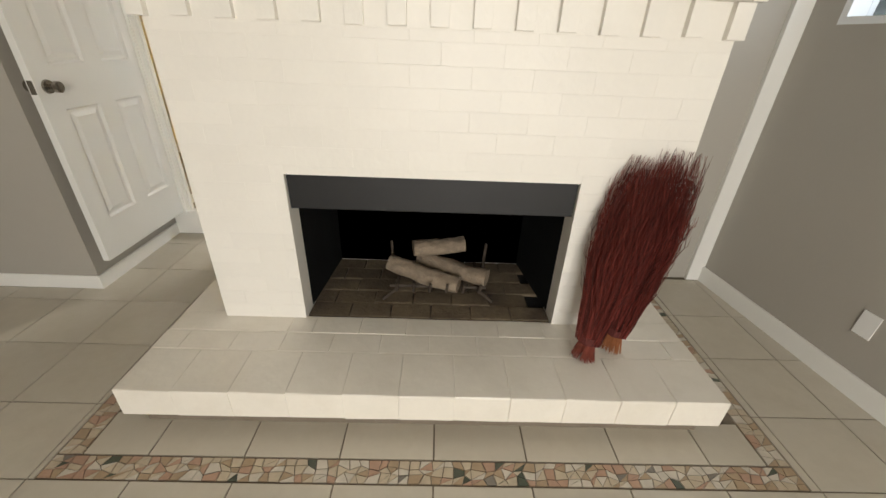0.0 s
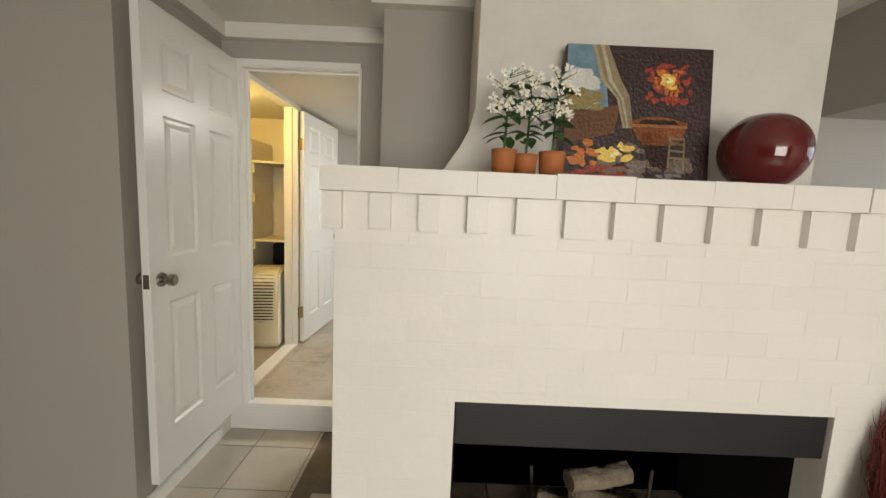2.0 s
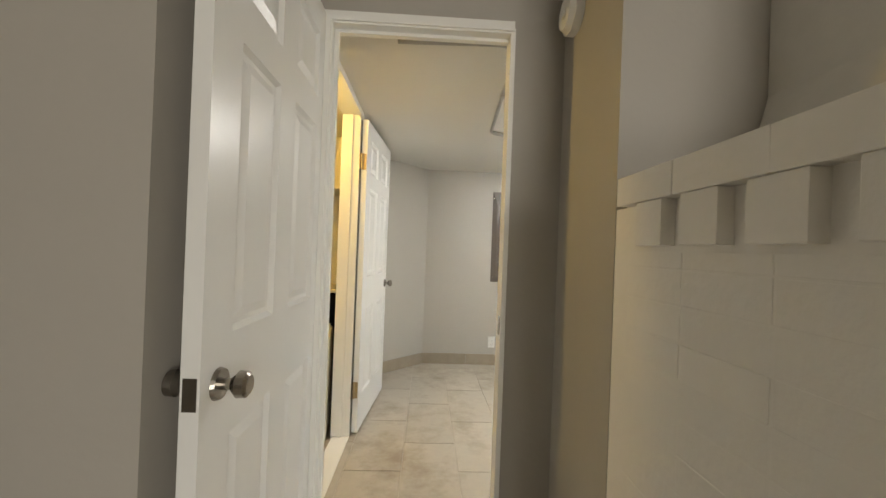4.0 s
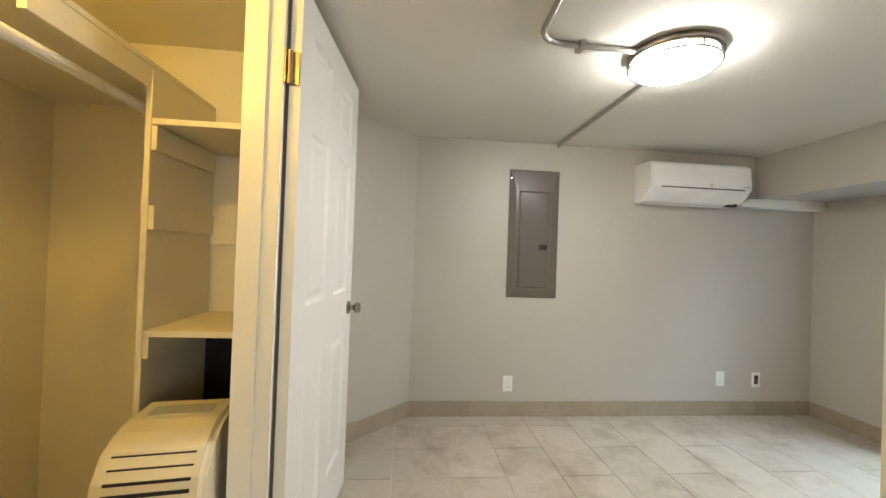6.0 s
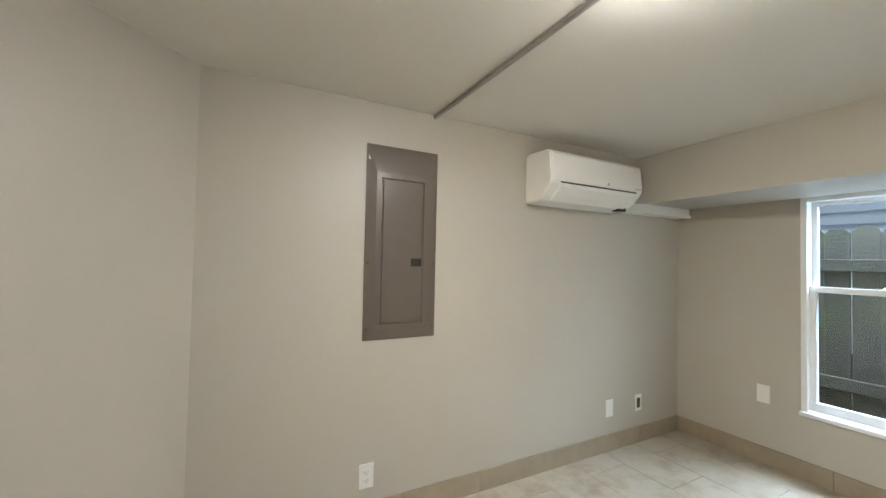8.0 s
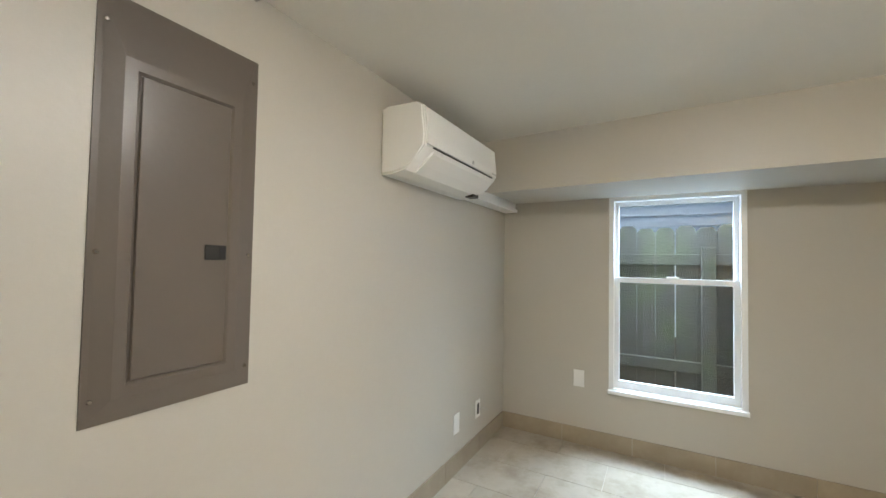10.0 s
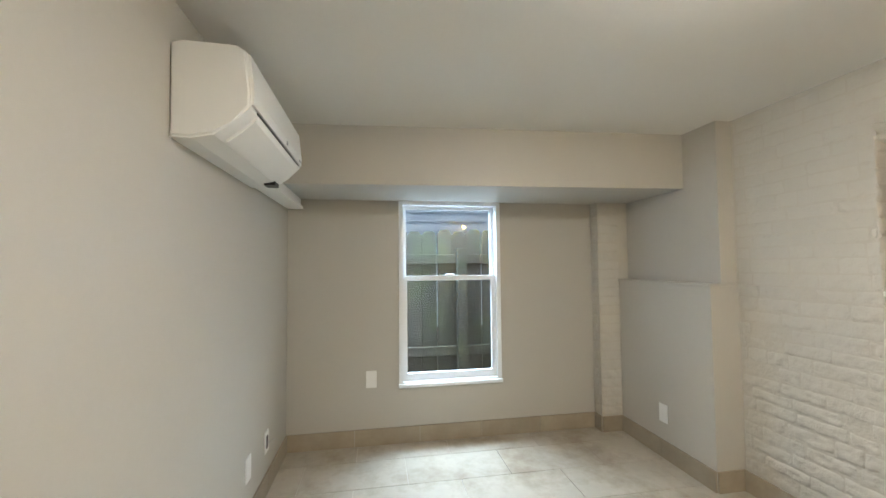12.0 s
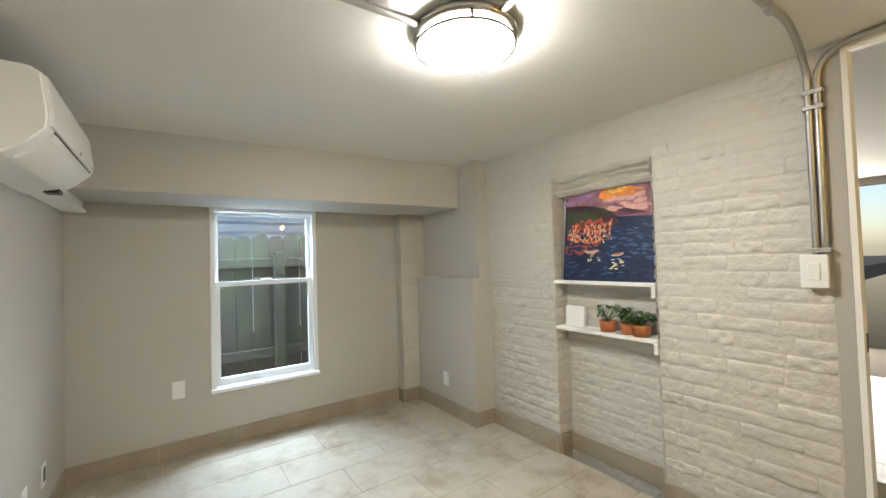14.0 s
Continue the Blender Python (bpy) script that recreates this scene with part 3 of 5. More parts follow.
for k in range(3):
    a = 2 * math.pi * k / 3 + 0.5
    cyl(bm, (LC[0] + 0.170 * math.cos(a), LC[1] + 0.170 * math.sin(a), CB - 0.03), (LC[0] + 0.166 * math.cos(a), LC[1] + 0.166 * math.sin(a), CB - 0.060), 0.005, seg=8)
part("ring", bm, NICKEL, lamp, "thin nickel ring held by clips", True)


def tube(name, pts, r, material, parent, label=""):
    cu = bpy.data.curves.new(name, 'CURVE')
    cu.dimensions, cu.bevel_depth, cu.bevel_resolution = '3D', r, 3
    sp = cu.splines.new('POLY')
    sp.points.add(len(pts) - 1)
    for p, c in zip(sp.points, pts):
        p.co = (*c, 1)
    tmp = bpy.data.objects.new(name, cu)
    scene.collection.objects.link(tmp)
    me = bpy.data.meshes.new_from_object(tmp.evaluated_get(bpy.context.evaluated_depsgraph_get()))
    bpy.data.objects.remove(tmp)
    me.materials.clear()
    me.materials.append(material)
    me.polygons.foreach_set("use_smooth", [True] * len(me.polygons))
    ob = new(name, me)
    ob.parent = parent
    if label:
        tagged(ob, label)
    return ob


def bend(a, b, c, n=8):
    a, b, c = Vector(a), Vector(b), Vector(c)
    return [tuple((1 - t) ** 2 * a + 2 * t * (1 - t) * b + t * t * c) for t in [k / n for k in range(n + 1)]]


# steel conduit on ceiling and brick wall
pipe = thing("electrical_conduit", "bare galvanised steel conduit across ceiling and down the brick wall", "conduit")
ZC = CB - 0.013
tube("conduit_run", [(LC[0] + 0.03, LC[1] + 0.17, ZC), (-0.40, YN - 0.004, ZC)], 0.0115, STEEL, pipe)
SX = -1.06
tube("conduit_run", [(LC[0] - 0.17, LC[1] - 0.01, ZC), (-0.93, 3.995, ZC)] + bend((-0.95, 3.99, ZC), (-1.03, 3.98, ZC), (-1.04, 3.90, ZC)) + [(-1.09, 3.20, ZC)]
     + bend((-1.09, 3.14, ZC), (SX, YS + 0.02, ZC), (SX, YS + 0.015, CB - 0.12)) + [(SX, YS + 0.015, 1.41)], 0.0115, STEEL, pipe)
tube("conduit_run", [(-1.6, 2.83, ZC), (-1.25, 2.81, ZC)] + bend((-1.22, 2.81, ZC), (SX - 0.027, YS + 0.015, ZC), (SX - 0.027, YS + 0.015, CB - 0.13)) + [(SX - 0.024, YS + 0.015, 1.41)], 0.0115, STEEL, pipe)
for x, y in ((-0.86, 3.997), (-1.083, 3.3)):
    bm = bmesh.new()
    box(bm, x - 0.012, x + 0.012, y - 0.03, y + 0.03, CB - 0.03, CB - 0.001)
    bevel(bm, 0.004)
    part("strap", bm, STEEL, pipe)
for z in (2.04, 1.98, 1.43):
    bm = bmesh.new()
    box(bm, SX - 0.045, SX + 0.018, YS, YS + 0.031, z - 0.009, z + 0.009)
    bevel(bm, 0.003)
    part("strap", bm, STEEL, pipe)
sw = thing("light_switch", "white surface-mounted rocker light switch below the conduit", "light switch")
bpart("switch_box", (SX - 0.032, SX + 0.040, YS + 0.002, YS + 0.038, 1.292, 1.408), PLASTIC, sw, 0.004)
bpart("plate", (SX - 0.036, SX + 0.044, YS + 0.038, YS + 0.045, 1.287, 1.413), PLASTIC, sw, 0.003)
bpart("rocker", (SX - 0.013, SX + 0.021, YS + 0.045, YS + 0.051, 1.318, 1.382), PLASTIC, sw, 0.002)

# breaker panel
pan = thing("breaker_panel", "taupe steel breaker panel flush in the wall", "breaker panel")
PX0, PX1, PZ0, PZ1 = -0.765, -0.383, 1.045, 1.998
bm = bmesh.new()
y0 = YN
loops = []
for ins, dy in ((0, 0.0), (0.0, 0.004), (0.012, 0.006), (0.05, 0.015), (0.075, 0.015), (0.082, 0.009)):
    ex = 0.10 if ins > 0.04 else ins
    top = ins if ins <= 0.012 else ins + 0.085
    loops.append([bm.verts.new(c) for c in ((PX0 + ins, y0 - dy, PZ0 + ins), (PX1 - ins, y0 - dy, PZ0 + ins), (PX1 - ins, y0 - dy, PZ1 - top), (PX0 + ins, y0 - dy, PZ1 - top))])
for a, b in zip(loops, loops[1:]):
    for k in range(4):
        bm.faces.new((a[k], a[(k + 1) % 4], b[(k + 1) % 4], b[k]))
bm.faces.new(loops[-1])
part("trim_cover", bm, PANELM, pan)
dr = bpart("panel_door", (PX0 + 0.084, PX1 - 0.084, YN - 0.016, YN - 0.0095, PZ0 + 0.084, PZ1 - 0.169), PANELM, pan, 0.003)
bpart("latch", (PX1 - 0.145, PX1 - 0.088, YN - 0.020, YN - 0.0155, 1.405, 1.445), DARK, dr, 0.002, "dark bronze slide latch")
bpart("latch_slot", (PX1 - 0.108, PX1 - 0.092, YN - 0.0215, YN - 0.0195, 1.410, 1.440), SOOT, dr)
for z in (1.10, 1.42, 1.93):
    for x in (PX0 + 0.016, PX1 - 0.016):
        bm = bmesh.new()
        cyl(bm, (x, YN - 0.006, z), (x, YN - 0.010, z), 0.006, 0.004, 10)
        part("screw", bm, NICKEL, pan)

# split air conditioner
ac = thing("air_conditioner", "white wall-mounted split air conditioner, louvre shut", "air conditioner")
AX0, AX1, AZ0, AZ1, AD = 0.212, 0.985, 1.785, 2.08, 0.225
prof = [(0, AZ1 - 0.01), (0.03, AZ1), (0.18, AZ1 - 0.004), (0.21, AZ1 - 0.022), (AD, AZ1 - 0.15), (AD - 0.003, AZ1 - 0.195), (0.17, AZ0 + 0.05), (0.12, AZ0 + 0.012), (0.06, AZ0), (0, AZ0)]


def extrude_profile(bm, prof, x0, x1, yb):
    a = [bm.verts.new((x0, yb - d, z)) for d, z in prof]
    b = [bm.verts.new((x1, yb - d, z)) for d, z in prof]
    for k in range(len(prof)):
        bm.faces.new((a[k], a[(k + 1) % len(prof)], b[(k + 1) % len(prof)], b[k]))
    bm.faces.new(a[::-1]), bm.faces.new(b)


bm = bmesh.new()
extrude_profile(bm, prof, AX0, AX1, YN)
ends = [e for e in bm.edges if abs(e.verts[0].co.x - e.verts[1].co.x) < 1e-6]
bmesh.ops.bevel(bm, geom=ends, offset=0.008, segments=3, affect='EDGES')
part("housing", bm, PLASTIC, ac)
bm = bmesh.new()
front = [(0.150, AZ1 + 0.001), (0.182, AZ1 - 0.004), (0.220, AZ1 - 0.030), (AD + 0.008, AZ1 - 0.15), (AD + 0.006, AZ1 - 0.185), (AD - 0.004, AZ1 - 0.185), (0.206, AZ1 - 0.03), (0.17, AZ1 - 0.008)]
extrude_profile(bm, front, AX0 + 0.012, AX1 - 0.012, YN)
part("front_panel", bm, PLASTIC, ac)
bm = bmesh.new()
lv = [(AD + 0.001, AZ1 - 0.196), (AD - 0.008, AZ1 - 0.215), (0.172, AZ0 + 0.040), (0.135, AZ0 + 0.012), (0.130, AZ0 + 0.018), (0.165, AZ0 + 0.046)]
extrude_profile(bm, lv, AX0 + 0.075, AX1 - 0.06, YN)
part("louvre", bm, PLASTIC, ac, "white plastic louvre flap")
bm = bmesh.new()
extrude_profile(bm, [(AD + 0.0006, AZ1 - 0.186), (AD + 0.0006, AZ1 - 0.193), (AD - 0.02, AZ1 - 0.193), (AD - 0.02, AZ1 - 0.186)], AX0 + 0.07, AX1 - 0.055, YN)
part("air_slot", bm, DARK, ac, "dark slot above the louvre")
bpart("outlet_gap", (AX1 - 0.10, AX1 - 0.03, YN - 0.13, YN - 0.08, AZ0 - 0.002, AZ0 + 0.02), DARK, ac)
bm = bmesh.new()
cyl(bm, (0.66, YN - AD - 0.006, AZ1 - 0.165), (0.66, YN - AD - 0.010, AZ1 - 0.165), 0.009, seg=16)
part("badge", bm, PLASTICG, ac, "small round grey badge")
bpart("badge_bar", (AX1 - 0.075, AX1 - 0.022, YN - AD - 0.0095, YN - AD - 0.006, AZ1 - 0.172, AZ1 - 0.165), PLASTICG, ac)

wall_plate("white duplex outlet low on the wall", pose(-0.728, YN, 0.405, 0, 0, 0), "outlet")
wall_plate("blank white plastic wall plate", pose(0.97, YN, 0.452, 0, 0, 0))
wall_plate("open white wall plate with a loose cable end", pose(1.275, YN, 0.445, 0, 0, 0), "cable")
wall_plate("blank white plastic wall plate beside the window", pose(XE, 4.80, 0.615, 0, 0, -90))
wall_plate("blank white plastic wall plate on the boxed wall", pose(1.225, 2.955, 0.447, 0, 0, 180))

# sash window
win = thing("window_2", "white vinyl single-hung sash window in the greige wall", "window", kind="structure")
fx0, fx1 = XE - 0.008, XE + 0.13


def ring(bm, x0, x1, y0, y1, z0, z1, w, wb=None):
    wb = wb or w
    box(bm, x0, x1, y0, y0 + w, z0, z1)
    box(bm, x0, x1, y1 - w, y1, z0, z1)
    box(bm, x0, x1, y0 + w, y1 - w, z1 - w, z1)
    box(bm, x0, x1, y0 + w, y1 - w, z0, z0 + wb)


bm = bmesh.new()
ring(bm, fx0, fx1, WBY0, WBY1, WBZ0, WBZ1, 0.030)
part("window_frame", bm, VINYL, win)
bm = bmesh.new()
box(bm, XE - 0.026, XE - 0.008, WBY0 - 0.004, WBY1 + 0.004, WBZ0 - 0.006, WBZ0 + 0.020)
bevel(bm, 0.003)
part("window_sill", bm, VINYL, win)
MZ = 1.308
for nm, x, z0, z1, w in (("lower_sash", XE + 0.025, WBZ0 + 0.03, MZ + 0.018, 0.032), ("upper_sash", XE + 0.065, MZ - 0.018, WBZ1 - 0.03, 0.026)):
    bm = bmesh.new()
    ring(bm, x, x + 0.032, WBY0 + 0.03, WBY1 - 0.03, z0, z1, w, 0.05 if nm == "lower_sash" else w)
    s = part(nm, bm, VINYL, win)
    bm = bmesh.new()
    box(bm, x + 0.014, x + 0.018, WBY0 + 0.03 + w, WBY1 - 0.03 - w, z0 + (0.05 if nm == "lower_sash" else w), z1 - w)
    p = part("pane", bm, GLASS, s)
    p.visible_shadow = False
bm = bmesh.new()
box(bm, XE + 0.005, XE + 0.03, 4.20, 4.27, MZ + 0.018, MZ + 0.032)
bevel(bm, 0.005)
part("sash_lock", bm, VINYL, win, "white sash lock")

# outside the window
bm = bmesh.new()
ol = [(XE + 0.16, 60), (XE + 0.16, 2.25), (2.75, -3.6), (2.75, -60), (60, -60), (60, 60)]
lo = [bm.verts.new((x, y, -0.4)) for x, y in ol]
hi = [bm.verts.new((x, y, 0.36)) for x, y in ol]
for k in range(6):
    bm.faces.new((lo[k], lo[(k + 1) % 6], hi[(k + 1) % 6], hi[k]))
bm.faces.new(lo[::-1]), bm.faces.new(hi)
structure("ground", bm, SOIL, "damp dark soil outside the window", "ground")
fence = thing("picket_fence", "weathered mossy wooden dog-ear fence", "fence")
FXX = 2.62
rnd = random.Random(4)
yy = 2.2
for k in range(26):
    w = 0.138 + rnd.uniform(-0.004, 0.004)
    h = 1.735 + rnd.uniform(-0.015, 0.015)
    bm = bmesh.new()
    ol = [(0, 0.36), (w, 0.36), (w, h - 0.035), (w - 0.03, h), (0.03, h), (0, h - 0.035)]
    a = [bm.verts.new((FXX, yy + y, z)) for y, z in ol]
    b = [bm.verts.new((FXX + 0.018, yy + y, z)) for y, z in ol]
    bm.faces.new(a), bm.faces.new(b[::-1])
    for j in range(6):
        bm.faces.new((a[j], a[(j + 1) % 6], b[(j + 1) % 6], b[j]))
    part("slat", bm, FENCE, fence)
    yy += w + (0.010 if k % 3 == 1 else 0.002)
for z in (1.46, 0.60):
    bpart("rail", (FXX - 0.04, FXX - 0.001, 2.1, 6.2, z - 0.045, z + 0.045), FENCE, fence, 0.004)
for y in (3.98, 6.1):
    bpart("post", (FXX - 0.13, FXX - 0.042, y - 0.045, y + 0.045, 0.34, 1.56), FENCE, fence, 0.004)
house = thing("neighbour_house", "pale clapboard house beyond the fence", "house")
bm = bmesh.new()
box(bm, 5.6, 10, -4, 13, 0.3, 4.2)
part("wall", bm, SIDING, house)
for k in range(22):
    bm = bmesh.new()
    z = 0.4 + 0.16 * k
    vs = [bm.verts.new(c) for c in ((5.57, -4, z), (5.57, 13, z), (5.595, 13, z + 0.16), (5.595, -4, z + 0.16), (5.598, -4, z), (5.598, 13, z))]
    bm.faces.new(vs[:4]), bm.faces.new((vs[0], vs[4], vs[5], vs[1]))
    part("clapboard", bm, SIDING, house)
bm = bmesh.new()
box(bm, 5.0, 10.4, -4.5, 13.5, 4.2, 4.4)
part("eaves", bm, SIDING, house)


# ---- front room: things ----
# logs on a grate
grate = thing("fire_grate", "rusty iron fire grate on the firebox floor", "fire grate")
GX, GY, GZ = 0.0, 1.80, 0.203
for k in range(6):
    x = GX - 0.20 + 0.08 * k
    bm = bmesh.new()
    cyl(bm, (x, GY - 0.16, GZ + 0.065), (x, GY + 0.13, GZ + 0.065), 0.008, seg=8)
    cyl(bm, (x, GY - 0.16, GZ + 0.065), (x + 0.004, GY - 0.18, GZ + 0.12), 0.008, 0.007, seg=8)
    part("grate_bar", bm, IRON, grate)
for y in (GY - 0.10, GY + 0.09):
    bm = bmesh.new()
    cyl(bm, (GX - 0.24, y, GZ + 0.055), (GX + 0.24, y, GZ + 0.055), 0.008, seg=8)
    part("cross_bar", bm, IRON, grate)
for sx in (-1, 1):
    for sy in (-1, 1):
        bm = bmesh.new()
        cyl(bm, (GX + sx * 0.18, GY + sy * 0.09, GZ + 0.055), (GX + sx * 0.27, GY + sy * 0.15, GZ + 0.004), 0.008, seg=8)
        part("leg", bm, IRON, grate)
    bm = bmesh.new()
    cyl(bm, (GX + sx * 0.24, GY + 0.09, GZ + 0.05), (GX + sx * 0.25, GY + 0.10, GZ + 0.20), 0.009, 0.007, seg=8)
    part("upright", bm, IRON, grate)


def make_log(a, b, r, seed):
    a, b = Vector(a), Vector(b)
    rn = random.Random(seed)
    o = thing("firewood_log", "dry grey-brown log resting on the iron grate", "log", "logs on the grate")
    d = b - a
    qm = d.to_track_quat("Z", "Y").to_matrix()
    off = Vector((rn.random() * 9, rn.random() * 9, 0))
    rows = []
    for i in range(15):
        t = i / 14
        c = a + d * t + qm @ Vector((math.sin(t * 5 + seed) * 0.006, math.cos(t * 4) * 0.005, 0))
        rows.append([c + qm @ Vector((math.cos(an), math.sin(an), 0)) * r * (1 + 0.25 * noise.noise(Vector((math.cos(an) * 1.6, math.sin(an) * 1.6, t * 5)) + off))
                     for an in [2 * math.pi * k / 18 for k in range(18)]])
    bm = bmesh.new()
    rings = [[bm.verts.new(c) for c in row] for row in rows]
    for p_, q_ in zip(rings, rings[1:]):
        for k in range(18):
            bm.faces.new((p_[k], p_[(k + 1) % 18], q_[(k + 1) % 18], q_[k]))
    part("bark", bm, BARK, o, "", True)
    for row in (rows[0], rows[-1]):
        bm = bmesh.new()
        bm.faces.new([bm.verts.new(c) for c in row])
        bmesh.ops.solidify(bm, geom=bm.faces[:], thickness=0.001)
        part("cut_end", bm, CUTWOOD, o, "pale sawn log end")


make_log((-0.25, 1.79, 0.325), (0.10, 1.66, 0.300), 0.042, 1)
make_log((-0.10, 1.86, 0.325), (0.24, 1.70, 0.315), 0.042, 2)
make_log((-0.13, 1.80, 0.412), (0.13, 1.86, 0.418), 0.040, 3)

# two dried broom bundles leaning on the fireplace


def broom_bundle(foot, top, spread, seed, tipmat):
    rn = random.Random(seed)
    foot, top = Vector(foot), Vector(top)
    o = thing("broom_bundle", "tied bundle of dark red dried broom leaning on brick", "dried bundle", "dried bundles on the hearth")
    axis = top - foot
    qm = axis.to_track_quat("Z", "Y").to_matrix()
    L = axis.length
    bm = bmesh.new()

    def strand(pts, r):
        prev = None
        for i, c in enumerate(pts):
            rr = r * (1 - 0.75 * i / (len(pts) - 1))
            cur = [bm.verts.new(c + qm @ Vector((rr * math.cos(a), rr * math.sin(a), 0))) for a in (0, 2.09, 4.19)]
            if prev:
                for k in range(3):
                    bm.faces.new((prev[k], prev[(k + 1) % 3], cur[(k + 1) % 3], cur[k]))
            prev = cur

    for k in range(1000):
        a = rn.uniform(0, 2 * math.pi)
        rad = math.sqrt(rn.random())
        ln = L * rn.uniform(0.62, 1.06)
        pts = []
        for i in range(7):
            t = i / 6
            z = 0.10 * L + (ln - 0.10 * L) * t
            u = z / L
            w = 0.030 + spread * min(1.0, (u * 1.75) ** 0.9) * (1 - 0.35 * max(0, u - 0.72) / 0.3)
            x, y = w * rad * math.cos(a), 0.55 * w * rad * math.sin(a)
            j = 0.005 + 0.022 * u
            pts.append(foot + qm @ Vector((x + rn.uniform(-j, j), y + rn.uniform(-j, j), z)))
        strand(pts, rn.uniform(0.0016, 0.0030))
        for _ in range(2):
            i = rn.randrange(3, 7)
            dz = (pts[i] - pts[i - 1]).normalized()
            side = qm @ Vector((rn.uniform(-1, 1), rn.uniform(-0.5, 0.5), rn.uniform(0.4, 1.2))).normalized()
            strand([pts[i - 1], pts[i - 1] + side * 0.025, pts[i - 1] + (side + dz) * 0.033], 0.0014)
    part("brush", bm, BROOM, o)
    bm = bmesh.new()
    for k in range(170):
        a = rn.uniform(0, 2 * math.pi)
        rad = math.sqrt(rn.random())
        base = foot + qm @ Vector((0.052 * rad * math.cos(a), 0.04 * rad * math.sin(a), rn.uniform(0, 0.012)))
        mid = foot + qm @ Vector((0.028 * rad * math.cos(a), 0.024 * rad * math.sin(a), 0.11 * L))
        strand([mid, (mid + base) / 2, base], 0.0036)
    part("butt_end", bm, tipmat, o, "frayed reddish-tan stalk ends")
    bm = bmesh.new()
    for i in range(5):
        z = 0.10 * L + 0.006 * i
        pr = None
        for k in range(21):
            a = 2 * math.pi * k / 20
            c = foot + qm @ Vector((0.038 * math.cos(a), 0.030 * math.sin(a), z + 0.002 * math.sin(3 * a)))
            if pr is not None:
                cyl(bm, pr, c, 0.0035, seg=6)
            pr = c
    part("binding", bm, TWINE, o, "dark red twine binding")
    return o


broom_bundle((0.60, 1.275, 0.203), (0.735, 1.455, 0.96), 0.070, 11, mat("reddish_dried_stalk", (0.24, 0.06, 0.04), 0.8, vary=0.4, scale=60, bump=0.0))
broom_bundle((0.735, 1.335, 0.203), (0.86, 1.46, 0.985), 0.066, 12, BROOMTIP)

# red vase
vase = tagged(new("vase"), "glossy dark red egg-shaped ceramic vase on the mantel", "vase")
bm = bmesh.new()
prof_v = [(0.052, 0.0)] + [(0.118 * math.sqrt(max(0.0, 1 - ((z - 0.105) / 0.118) ** 2)), z) for z in [0.008 * k for k in range(1, 27)]] + [(0.030, 0.216)]
lathe(bm, prof_v, (0.308, 1.625, MT + 0.001), 48)
part("body", bm, OXBLOOD, vase, "", True)


def leaf(bm, base, tip, w, droop=0.02, n=5):
    base, tip = Vector(base), Vector(tip)
    d = tip - base
    side = d.cross(Vector((0, 0, 1)))
    side = side.normalized() if side.length > 1e-5 else Vector((1, 0, 0))
    up = side.cross(d).normalized()
    l, m_, r_ = [], [], []
    for i in range(n + 1):
        t = i / n
        ww = w * math.sin(math.pi * min(1, 0.08 + 0.92 * t)) ** 0.8 if i < n else 0.0005
        c = base + d * t - Vector((0, 0, droop * t * t))
        l.append(bm.verts.new(c + side * ww + up * 0.2 * ww))
        m_.append(bm.verts.new(c))
        r_.append(bm.verts.new(c - side * ww + up * 0.2 * ww))
    for i in range(n):
        bm.faces.new((l[i], m_[i], m_[i + 1], l[i + 1]))
        bm.faces.new((m_[i], r_[i], r_[i + 1], m_[i + 1]))


